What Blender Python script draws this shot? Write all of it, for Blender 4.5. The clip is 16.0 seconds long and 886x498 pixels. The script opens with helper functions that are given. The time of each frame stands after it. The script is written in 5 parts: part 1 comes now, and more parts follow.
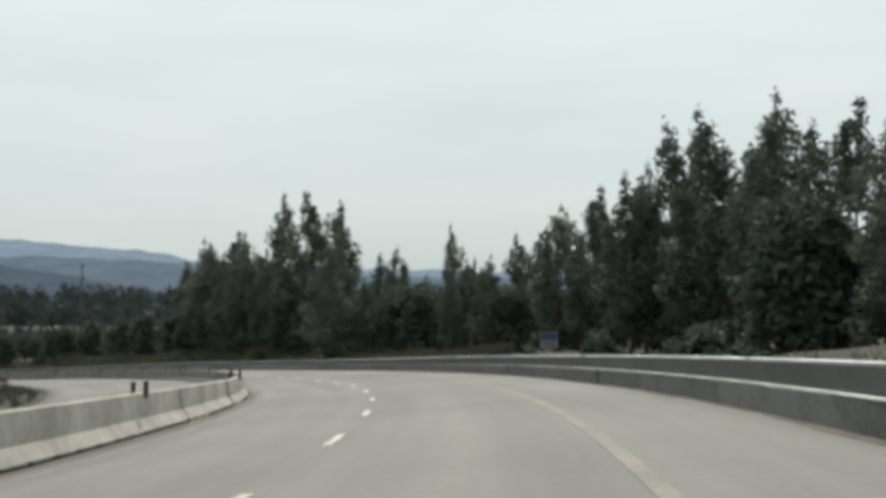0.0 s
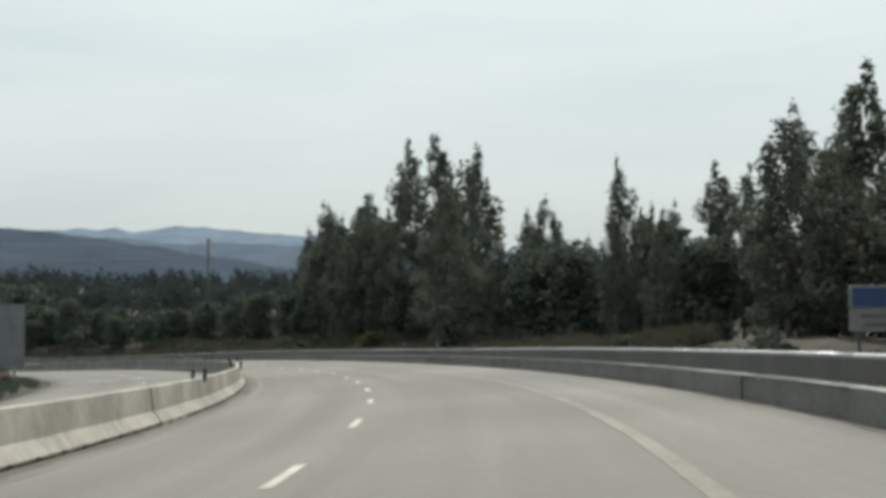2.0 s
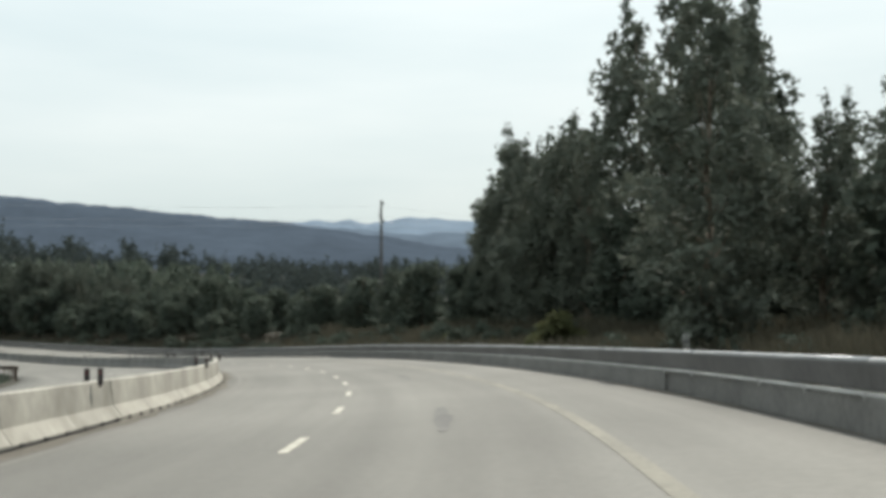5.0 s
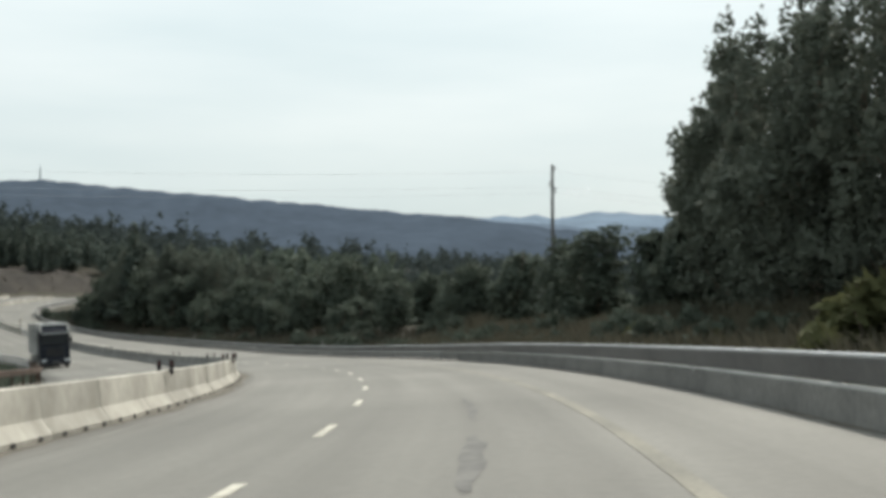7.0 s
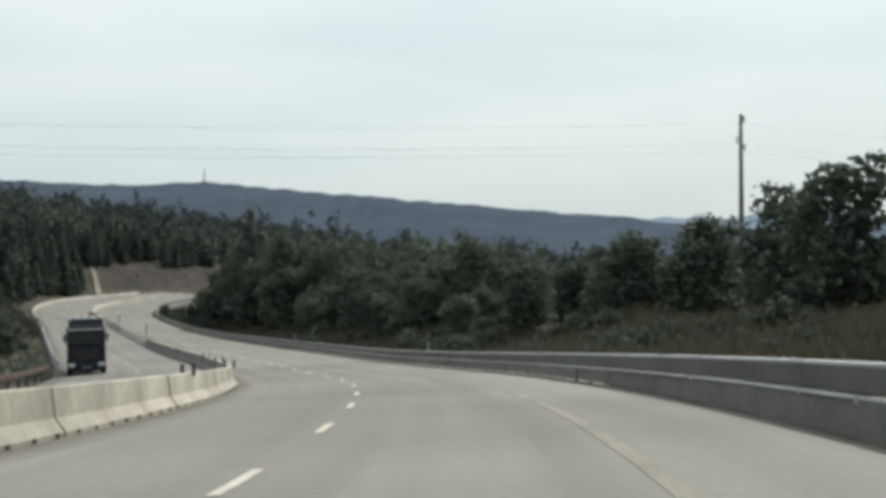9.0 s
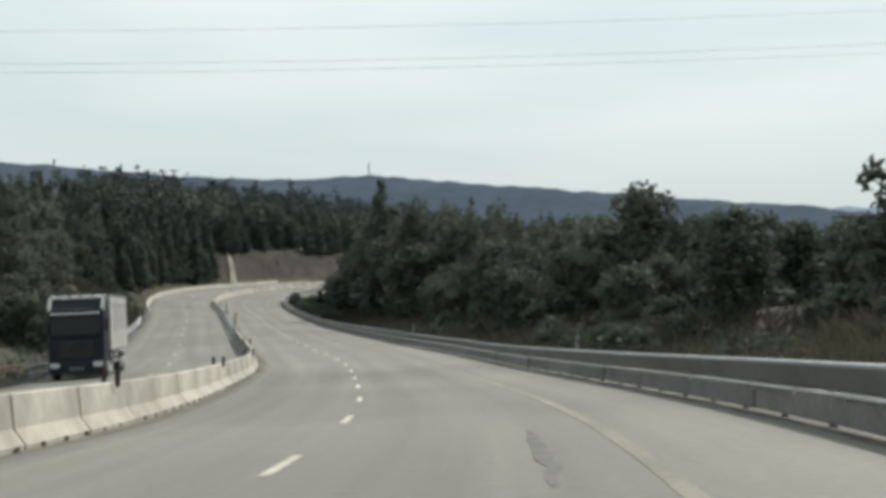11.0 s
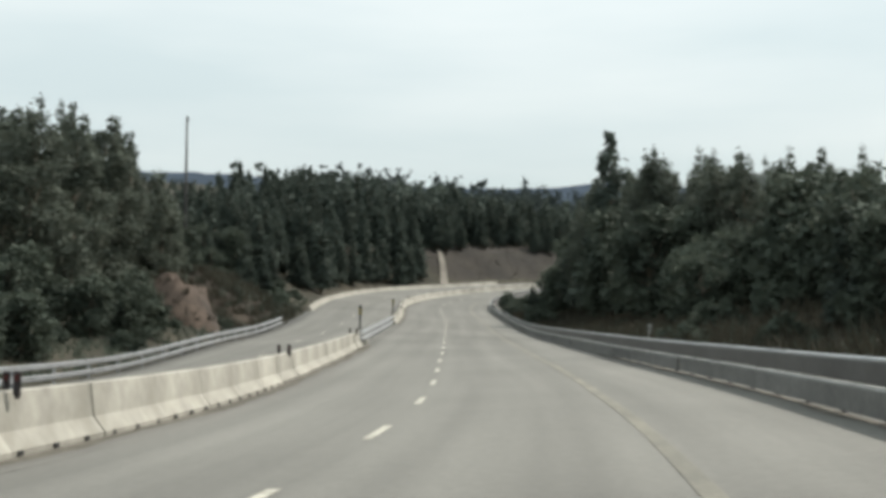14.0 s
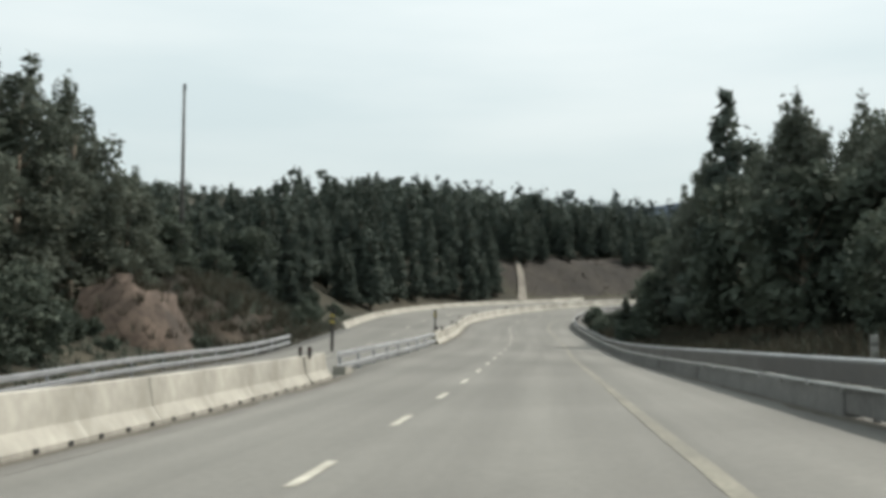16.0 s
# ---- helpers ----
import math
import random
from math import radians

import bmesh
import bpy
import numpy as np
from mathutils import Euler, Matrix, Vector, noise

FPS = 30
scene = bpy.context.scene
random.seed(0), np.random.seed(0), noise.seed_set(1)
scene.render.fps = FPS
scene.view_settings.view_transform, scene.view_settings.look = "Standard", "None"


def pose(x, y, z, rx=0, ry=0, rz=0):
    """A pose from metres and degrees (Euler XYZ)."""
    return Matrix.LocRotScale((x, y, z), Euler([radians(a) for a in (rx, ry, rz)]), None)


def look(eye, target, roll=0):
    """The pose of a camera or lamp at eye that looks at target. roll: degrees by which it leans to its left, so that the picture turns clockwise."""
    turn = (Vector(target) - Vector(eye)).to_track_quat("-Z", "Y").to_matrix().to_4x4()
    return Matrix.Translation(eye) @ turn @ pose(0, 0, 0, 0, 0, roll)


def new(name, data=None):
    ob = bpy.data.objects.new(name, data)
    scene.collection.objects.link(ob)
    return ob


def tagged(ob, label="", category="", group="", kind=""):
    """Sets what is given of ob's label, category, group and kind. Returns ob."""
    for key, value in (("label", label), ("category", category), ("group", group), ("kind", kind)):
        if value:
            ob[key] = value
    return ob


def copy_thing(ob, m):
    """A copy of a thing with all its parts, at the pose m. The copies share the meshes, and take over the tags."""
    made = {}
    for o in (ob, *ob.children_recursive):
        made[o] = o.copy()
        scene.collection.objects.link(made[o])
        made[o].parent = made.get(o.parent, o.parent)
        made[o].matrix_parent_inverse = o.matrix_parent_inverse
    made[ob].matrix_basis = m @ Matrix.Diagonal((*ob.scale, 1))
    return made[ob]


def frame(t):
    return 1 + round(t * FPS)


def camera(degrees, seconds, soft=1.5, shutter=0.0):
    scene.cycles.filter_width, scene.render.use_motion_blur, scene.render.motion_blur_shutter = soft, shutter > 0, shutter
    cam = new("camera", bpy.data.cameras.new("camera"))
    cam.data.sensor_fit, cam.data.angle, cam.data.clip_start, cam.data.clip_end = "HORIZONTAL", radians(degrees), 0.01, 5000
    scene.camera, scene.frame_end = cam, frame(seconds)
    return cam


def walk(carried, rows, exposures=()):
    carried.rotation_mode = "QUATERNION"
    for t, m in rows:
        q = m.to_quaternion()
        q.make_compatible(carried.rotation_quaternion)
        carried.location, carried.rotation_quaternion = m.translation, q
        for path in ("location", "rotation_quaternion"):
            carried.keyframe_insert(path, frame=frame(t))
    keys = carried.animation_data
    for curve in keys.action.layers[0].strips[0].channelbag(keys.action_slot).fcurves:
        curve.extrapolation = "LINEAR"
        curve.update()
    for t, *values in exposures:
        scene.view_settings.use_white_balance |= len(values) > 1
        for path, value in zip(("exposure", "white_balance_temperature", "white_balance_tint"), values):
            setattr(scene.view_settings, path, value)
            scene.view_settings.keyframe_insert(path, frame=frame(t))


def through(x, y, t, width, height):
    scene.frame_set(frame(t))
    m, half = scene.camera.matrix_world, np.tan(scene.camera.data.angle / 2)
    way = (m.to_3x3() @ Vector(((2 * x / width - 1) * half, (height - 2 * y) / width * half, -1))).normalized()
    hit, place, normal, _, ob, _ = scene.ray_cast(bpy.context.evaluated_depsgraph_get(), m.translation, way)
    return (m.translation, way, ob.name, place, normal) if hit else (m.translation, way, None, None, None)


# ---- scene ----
cam = camera(41.90, 16.0, soft=4.3)
PATH = [
    (0.0, (0.000, -0.000, 1.400), (-0.000, 9.979, 2.041), -0.31),
    (0.5, (0.539, 7.027, 1.267), (0.132, 16.999, 1.897), -0.41),
    (1.0, (0.843, 14.056, 1.114), (0.096, 24.011, 1.697), -0.40),
    (1.5, (0.906, 21.084, 0.946), (-0.253, 31.001, 1.498), -0.33),
    (2.0, (0.680, 28.098, 0.766), (-0.819, 37.970, 1.284), -0.42),
    (2.5, (0.194, 35.078, 0.577), (-1.751, 44.874, 1.045), -0.56),
    (3.0, (-0.566, 42.004, 0.381), (-2.847, 51.729, 0.853), 0.35),
    (3.5, (-1.586, 48.869, 0.175), (-4.167, 58.519, 0.638), 0.28),
    (4.0, (-2.871, 55.657, -0.042), (-5.731, 65.228, 0.414), 0.10),
    (4.5, (-4.391, 62.364, -0.268), (-7.529, 71.848, 0.185), -0.02),
    (5.0, (-6.126, 68.983, -0.500), (-9.555, 78.366, -0.047), -0.17),
    (5.5, (-8.053, 75.508, -0.734), (-11.803, 84.767, -0.283), -0.41),
    (6.0, (-10.190, 81.922, -0.968), (-14.304, 91.026, -0.522), -0.36),
    (6.5, (-12.541, 88.213, -1.200), (-16.994, 97.155, -0.724), -0.23),
    (7.0, (-15.134, 94.367, -1.432), (-20.033, 103.074, -1.006), -0.14),
    (7.5, (-17.943, 100.397, -1.660), (-23.127, 108.937, -1.214), -0.20),
    (8.0, (-20.940, 106.331, -1.887), (-26.524, 114.616, -1.460), -0.15),
    (8.5, (-24.147, 112.171, -2.116), (-29.960, 120.296, -1.667), 0.20),
    (9.0, (-27.607, 117.908, -2.349), (-33.659, 125.856, -1.900), 0.24),
    (9.5, (-31.333, 123.538, -2.590), (-37.640, 131.286, -2.149), 0.09),
    (10.0, (-35.278, 129.068, -2.844), (-41.852, 136.592, -2.416), 0.02),
    (10.5, (-39.405, 134.488, -3.114), (-46.256, 141.761, -2.703), 0.06),
    (11.0, (-43.698, 139.770, -3.400), (-50.832, 146.765, -3.007), 0.22),
    (11.5, (-48.152, 144.877, -3.696), (-55.575, 151.568, -3.319), 0.32),
    (12.0, (-52.772, 149.771, -3.993), (-60.483, 156.128, -3.629), -0.36),
    (12.5, (-57.533, 154.445, -4.282), (-65.404, 160.601, -3.897), 0.23),
    (13.0, (-62.406, 158.902, -4.557), (-70.468, 164.806, -4.158), 0.08),
    (13.5, (-67.356, 163.167, -4.812), (-75.633, 168.761, -4.369), 0.29),
    (14.0, (-72.346, 167.280, -5.043), (-80.796, 172.604, -4.548), 0.42),
    (14.5, (-77.367, 171.257, -5.246), (-85.946, 176.369, -4.724), 0.49),
    (15.0, (-82.435, 175.100, -5.418), (-91.046, 180.154, -4.855), 0.43),
    (15.5, (-87.562, 178.817, -5.558), (-96.327, 183.588, -4.918), 0.37),
    (16.0, (-92.730, 182.453, -5.661), (-101.562, 187.090, -4.966), 0.21),
]
walk(cam, [(t, look(eye, target, roll)) for t, eye, target, roll in PATH],
     exposures=((0.0, -0.05), (3.0, 0.0), (5.5, 0.23), (7.5, 0.16), (9.0, 0.07), (11.5, 0.1), (12.5, 0.16), (16.0, 0.15)))

# ---- the plan: station, heading (degrees left of y), height, crossfalls of the two carriageways ----
ROAD = [
    (-40, -14.12, 1.023, 0.051, 0.051),
    (-20, -9.38, 0.643, 0.051, 0.051),
    (0, -5.44, 0.263, 0.051, 0.051),
    (20, 0.03, -0.164, 0.051, 0.051),
    (40, 6.46, -0.696, 0.051, 0.051),
    (60, 13.40, -1.311, 0.051, 0.051),
    (80, 18.38, -1.993, 0.051, 0.051),
    (100, 24.88, -2.685, 0.051, 0.051),
    (120, 31.06, -3.370, 0.051, 0.051),
    (140, 37.41, -4.104, 0.051, 0.051),
    (160, 42.68, -4.955, 0.051, 0.051),
    (180, 49.83, -5.804, 0.051, 0.051),
    (200, 51.57, -6.477, 0.051, 0.049),
    (220, 56.93, -6.850, 0.051, 0.050),
    (240, 57.09, -6.999, 0.036, 0.082),
    (260, 57.66, -7.020, 0.000, 0.059),
    (280, 57.11, -6.923, -0.030, 0.050),
    (300, 58.36, -6.552, -0.052, 0.003),
    (320, 59.48, -5.830, -0.043, -0.036),
    (340, 52.02, -4.860, -0.024, -0.072),
    (360, 38.96, -3.719, -0.023, -0.083),
    (380, 26.30, -2.489, -0.017, -0.064),
    (400, 14.16, -1.197, -0.013, -0.054),
]
LATS = (-2.54, 1.06, 3.70, -6.70)    # lane dashes, edge line, shoulder barrier, median foot
LAT_OPP = -16.3
DASH_STEP, DASH_LEN = 7.03, 2.1
DASH_SHIFT = ((0, 20, 32, 40, 50, 90, 110, 150, 162, 175, 200, 240), (2.0, 3.2, 4.1, 5.0, 5.9, 7.3, 7.2, 7.6, 8.8, 9.3, 9.05, 8.8))    # dash shift by station against an even step, set to fit the camera's view
MED_START, MED_END, MED_AGAIN, RAIL_END = -38.0, 252.5, 286.5, 289.5
TRUCK_S, TRUCK_LAT = 205.0, -14.7
PYLON, POLE2, MAST = (-63.5, 203.3, 12.3), (-180.7, 205.9, 13.3), (46.3, 5.9)
BANK_S = (0, 50, 100, 150, 200, 250, 300, 350, 400)
BANK_R = (0.6, 0.7, 1.0, 1.6, 2.2, 1.6, 1.4, 1.2, 1.0)
FALL_R = (0.0, 0.0, -0.02, -0.06, -0.08, -0.04, 0.0, 0.0, 0.0)
BANK_L = (0.5, 0.6, 0.7, 0.9, 1.6, 2.8, 3.8, 6.0, 7.0)
FALL_L = (0.0, 0.0, 0.0, 0.0, 0.02, 0.05, 0.08, 0.17, 0.18)
HILL_A = ((8.0, 0.6), (18.0, 2.4), (26.0, 3.6), (32.6, 4.2), (38.9, 4.68), (42.8, 5.0), (46.2, 5.26), (49.0, 5.05), (52.9, 5.05), (57.4, 5.27), (63.8, 5.65), (67.0, 5.65), (80.0, 5.6), (95.0, 5.0), (120.0, 4.0))
HILL_B = ((-60.0, 2.0), (-10.0, 2.3), (1.2, 2.67), (12.3, 3.14), (13.6, 3.51), (16.0, 3.68), (18.5, 3.85), (21.2, 4.05), (23.5, 3.76), (24.3, 3.95), (27.4, 3.8), (40.0, 3.5))
HILL_C = ((-60.0, 1.2), (5.0, 2.4), (13.3, 3.05), (17.2, 3.22), (20.8, 3.23), (23.4, 3.45), (27.4, 3.6), (34.0, 3.2), (45.0, 2.5))
PATCHES = ((85.0, 90.5, -0.68, 0.3), (105.5, 110.5, -0.55, 0.28), (113.0, 119.0, -0.5, 0.16), (160.0, 166.0, 0.2, 0.2))    # tar patches: from, to, offset, width
TRACK_TOP = (-262.5, 282.6, 6.1)

# ---- light ----
SUN_AZ, SUN_EL = -2.0, 50.0          # degrees right of the y axis, degrees up
world = bpy.data.worlds.new("hazy_sky")
scene.world = world
world.use_nodes = True
wn, wl = world.node_tree.nodes, world.node_tree.links
wn.clear()
w_out = wn.new("ShaderNodeOutputWorld")
w_bg = wn.new("ShaderNodeBackground")
w_sky = wn.new("ShaderNodeTexSky")
w_sky.sky_type = "NISHITA"
w_sky.sun_disc = False
w_sky.sun_elevation, w_sky.sun_rotation = radians(SUN_EL), radians(SUN_AZ)
w_sky.air_density, w_sky.dust_density, w_sky.ozone_density = 1.0, 4.0, 1.0
w_tc = wn.new("ShaderNodeTexCoord")
w_map = wn.new("ShaderNodeMapping")
w_map.inputs["Scale"].default_value = (1.2, 1.2, 7.0)
w_noise = wn.new("ShaderNodeTexNoise")
w_noise.inputs["Scale"].default_value = 2.2
w_noise.inputs["Detail"].default_value = 5.0
w_ramp = wn.new("ShaderNodeValToRGB")
w_ramp.color_ramp.elements[0].position, w_ramp.color_ramp.elements[0].color = 0.3, (6.57, 7.53, 7.58, 1)
w_ramp.color_ramp.elements[1].position, w_ramp.color_ramp.elements[1].color = 0.75, (7.97, 8.62, 8.5, 1)
w_sep = wn.new("ShaderNodeSeparateXYZ")
w_low = wn.new("ShaderNodeValToRGB")
w_low.color_ramp.elements[0].position, w_low.color_ramp.elements[0].color = 0.0, (0.72, 0.74, 0.74, 1)
w_low.color_ramp.elements[1].position, w_low.color_ramp.elements[1].color = 0.3, (1, 1, 1, 1)
w_mul = wn.new("ShaderNodeMixRGB")
w_mul.blend_type, w_mul.inputs[0].default_value = "MULTIPLY", 1.0
w_mix = wn.new("ShaderNodeMixRGB")
w_mix.inputs[0].default_value = 0.86
wl.new(w_tc.outputs["Generated"], w_map.inputs["Vector"])
wl.new(w_map.outputs[0], w_noise.inputs["Vector"])
wl.new(w_noise.outputs["Fac"], w_ramp.inputs[0])
wl.new(w_tc.outputs["Generated"], w_sep.inputs[0])
wl.new(w_sep.outputs["Z"], w_low.inputs[0])
wl.new(w_ramp.outputs[0], w_mul.inputs[1])
wl.new(w_low.outputs[0], w_mul.inputs[2])
wl.new(w_sky.outputs[0], w_mix.inputs[1])
wl.new(w_mul.outputs[0], w_mix.inputs[2])
wl.new(w_mix.outputs[0], w_bg.inputs["Color"])
w_bg.inputs["Strength"].default_value = 0.113
wl.new(w_bg.outputs[0], w_out.inputs["Surface"])

sun_data = bpy.data.lights.new("sun", "SUN")
sun_data.energy, sun_data.angle, sun_data.color = 4.5, radians(0.8), (1.0, 0.95, 0.87)
sun = new("sun", sun_data)
sun_dir = Vector((math.sin(radians(SUN_AZ)) * math.cos(radians(SUN_EL)), math.cos(radians(SUN_AZ)) * math.cos(radians(SUN_EL)), math.sin(radians(SUN_EL))))
sun.matrix_world = look(sun_dir * 200, (0, 0, 0))

# ---- materials ----
def mat(name, colour, colour2=None, scale=1.0, rough=0.8, metal=0.0, bump=0.0, bump_scale=None, fine=None, fine_amount=0.25, random_amount=0.0, coords="Object", spec=0.3, islands=0.0):
    """A two-scale noise material: colour to colour2 by broad noise, a finer grain on top, and relief."""
    m = bpy.data.materials.new(name)
    m.use_nodes = True
    n, l = m.node_tree.nodes, m.node_tree.links
    b = n["Principled BSDF"]
    b.inputs["Roughness"].default_value, b.inputs["Metallic"].default_value = rough, metal
    b.inputs["Specular IOR Level"].default_value = spec
    tc = n.new("ShaderNodeTexCoord")
    out = None
    if colour2 is not None:
        nz = n.new("ShaderNodeTexNoise")
        nz.inputs["Scale"].default_value, nz.inputs["Detail"].default_value = scale, 4.0
        l.new(tc.outputs[coords], nz.inputs["Vector"])
        rp = n.new("ShaderNodeValToRGB")
        rp.color_ramp.elements[0].position, rp.color_ramp.elements[0].color = 0.32, (*colour, 1)
        rp.color_ramp.elements[1].position, rp.color_ramp.elements[1].color = 0.68, (*colour2, 1)
        l.new(nz.outputs["Fac"], rp.inputs[0])
        out = rp.outputs[0]
    else:
        rgb = n.new("ShaderNodeRGB")
        rgb.outputs[0].default_value = (*colour, 1)
        out = rgb.outputs[0]
    if fine:
        fz = n.new("ShaderNodeTexNoise")
        fz.inputs["Scale"].default_value, fz.inputs["Detail"].default_value = fine, 3.0
        l.new(tc.outputs[coords], fz.inputs["Vector"])
        mr = n.new("ShaderNodeMapRange")
        mr.inputs["From Min"].default_value, mr.inputs["From Max"].default_value = 0.25, 0.75
        mr.inputs["To Min"].default_value, mr.inputs["To Max"].default_value = 1 - fine_amount, 1 + fine_amount
        l.new(fz.outputs["Fac"], mr.inputs["Value"])
        mx = n.new("ShaderNodeVectorMath")
        mx.operation = "SCALE"
        l.new(out, mx.inputs[0])
        l.new(mr.outputs[0], mx.inputs["Scale"])
        out = mx.outputs[0]
    for amount, kind, socket in ((random_amount, "ShaderNodeObjectInfo", "Random"), (islands, "ShaderNodeNewGeometry", "Random Per Island")):
        if amount:
            oi = n.new(kind)
            mr = n.new("ShaderNodeMapRange")
            mr.inputs["To Min"].default_value, mr.inputs["To Max"].default_value = 1 - amount, 1 + amount
            l.new(oi.outputs[socket], mr.inputs["Value"])
            mx = n.new("ShaderNodeVectorMath")
            mx.operation = "SCALE"
            l.new(out, mx.inputs[0])
            l.new(mr.outputs[0], mx.inputs["Scale"])
            out = mx.outputs[0]
    l.new(out, b.inputs["Base Color"])
    if bump:
        bz = n.new("ShaderNodeTexNoise")
        bz.inputs["Scale"].default_value, bz.inputs["Detail"].default_value = bump_scale or (fine or scale), 4.0
        l.new(tc.outputs[coords], bz.inputs["Vector"])
        bp = n.new("ShaderNodeBump")
        bp.inputs["Strength"].default_value, bp.inputs["Distance"].default_value = bump, 0.02
        l.new(bz.outputs["Fac"], bp.inputs["Height"])
        l.new(bp.outputs[0], b.inputs["Normal"])
    return m


def leaf_mat(name, colour, colour2, through=0.35, gloss=0.12):
    """Foliage: two greens from leaf to leaf and tree to tree, with light passing through the leaves."""
    m = mat(name, colour, colour2, scale=0.35, rough=0.75, islands=0.05, random_amount=0.12, spec=gloss)
    n, l = m.node_tree.nodes, m.node_tree.links
    b = n["Principled BSDF"]
    tr = n.new("ShaderNodeBsdfTranslucent")
    src = b.inputs["Base Color"].links[0].from_socket
    l.new(src, tr.inputs["Color"])
    mix = n.new("ShaderNodeMixShader")
    mix.inputs[0].default_value = through
    l.new(b.outputs[0], mix.inputs[1])
    l.new(tr.outputs[0], mix.inputs[2])
    l.new(mix.outputs[0], n["Material Output"].inputs["Surface"])
    return m


def asphalt_mat():
    """Worn pale asphalt; the UV map gives metres across and along, for wheel tracks, seams, drain stains and painted
    wall-foot shade that run with the road.
    """
    m = mat("worn_asphalt", (0.121, 0.1185, 0.106), (0.17, 0.166, 0.149), scale=0.09, rough=0.85, fine=9.0, fine_amount=0.1, bump=0.25, bump_scale=45.0, spec=0.35)
    n, l = m.node_tree.nodes, m.node_tree.links
    b = n["Principled BSDF"]
    src = b.inputs["Base Color"].links[0].from_socket
    uv = n.new("ShaderNodeUVMap")
    uv.uv_map = "UVMap"
    mp = n.new("ShaderNodeMapping")
    mp.inputs["Scale"].default_value = (0.9, 0.022, 1)
    l.new(uv.outputs[0], mp.inputs["Vector"])
    st = n.new("ShaderNodeTexNoise")
    st.inputs["Scale"].default_value, st.inputs["Detail"].default_value = 1.3, 3.0
    l.new(mp.outputs[0], st.inputs["Vector"])
    mr = n.new("ShaderNodeMapRange")
    mr.inputs["From Min"].default_value, mr.inputs["From Max"].default_value = 0.3, 0.7
    mr.inputs["To Min"].default_value, mr.inputs["To Max"].default_value = 0.82, 1.1
    l.new(st.outputs["Fac"], mr.inputs["Value"])
    sep = n.new("ShaderNodeSeparateXYZ")
    l.new(uv.outputs[0], sep.inputs[0])
    total = mr.outputs[0]
    # wheel tracks (darker, polished), a pale unworn shoulder strip, and shade painted at the wall foot
    for centre, half, gain in TRACKS_AND_SHADE:
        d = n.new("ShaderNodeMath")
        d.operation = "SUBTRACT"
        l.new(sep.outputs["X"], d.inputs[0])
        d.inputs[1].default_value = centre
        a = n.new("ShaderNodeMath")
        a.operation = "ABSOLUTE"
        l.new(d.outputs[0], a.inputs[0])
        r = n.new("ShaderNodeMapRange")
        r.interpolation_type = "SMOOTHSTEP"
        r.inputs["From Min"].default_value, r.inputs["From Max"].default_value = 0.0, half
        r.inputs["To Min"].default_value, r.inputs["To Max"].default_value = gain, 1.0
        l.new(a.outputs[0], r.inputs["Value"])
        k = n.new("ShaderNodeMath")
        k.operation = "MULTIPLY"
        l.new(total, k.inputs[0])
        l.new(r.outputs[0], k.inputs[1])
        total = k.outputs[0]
    mx = n.new("ShaderNodeVectorMath")
    mx.operation = "SCALE"
    l.new(src, mx.inputs[0])
    l.new(total, mx.inputs["Scale"])
    l.new(mx.outputs[0], b.inputs["Base Color"])
    return m


LAT_DASH, LAT_EDGE, LAT_RIGHT, LAT_MED = LATS
LAT_LEFT_EDGE = LAT_DASH - 3.6
MED_W = 0.62
LAT_OPP_IN = LAT_MED - MED_W          # foot of the median on the other carriageway
LAT_OPP_OUT = LAT_OPP
# the 0.5 band at LAT_RIGHT paints contact shade along the wall foot
TRACKS_AND_SHADE = ((LAT_DASH + 0.85, 0.55, 0.93), (LAT_EDGE - 0.75, 0.55, 0.92), (LAT_DASH - 1.0, 0.6, 0.95), (LAT_DASH - 2.7, 0.6, 0.95),
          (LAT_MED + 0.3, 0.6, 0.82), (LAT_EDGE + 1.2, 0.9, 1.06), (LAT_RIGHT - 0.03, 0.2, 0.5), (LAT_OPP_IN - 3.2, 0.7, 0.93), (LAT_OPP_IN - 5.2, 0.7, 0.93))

M_ASPHALT = asphalt_mat()
M_PAINT = mat("worn_white_paint", (0.28, 0.265, 0.22), (0.5, 0.48, 0.41), scale=3.0, rough=0.7, fine=30, fine_amount=0.2)
M_FAINT_PAINT = mat("almost_gone_line_paint", (0.128, 0.124, 0.113), (0.172, 0.167, 0.15), scale=0.6, rough=0.8, fine=12, fine_amount=0.2)
M_TAR = mat("dark_tar_patch", (0.08, 0.079, 0.074), (0.125, 0.122, 0.113), scale=1.6, rough=0.8, fine=8, fine_amount=0.25)
M_TRACK = mat("pale_dirt_track", (0.12, 0.108, 0.092), (0.18, 0.165, 0.14), scale=0.5, rough=0.95, fine=3, fine_amount=0.2)
M_SLOPE = mat("dry_brown_slope", (0.02, 0.018, 0.015), (0.042, 0.036, 0.029), scale=0.16, rough=0.95, fine=1.5, fine_amount=0.3, bump=0.6, bump_scale=2.0)
M_SCRUB = mat("dark_brown_scrub_soil", (0.02, 0.017, 0.013), (0.05, 0.039, 0.028), scale=0.35, rough=0.95, fine=2.5, fine_amount=0.4, bump=0.8, bump_scale=2.5)
M_SILT = mat("brown_road_silt", (0.074, 0.066, 0.053), (0.125, 0.114, 0.094), scale=0.8, rough=0.95, fine=7, fine_amount=0.3, bump=0.3, bump_scale=20)
M_EDGE_PAINT = mat("faded_yellowish_line_paint", (0.132, 0.127, 0.108), (0.205, 0.195, 0.158), scale=0.5, rough=0.8, fine=14, fine_amount=0.22)
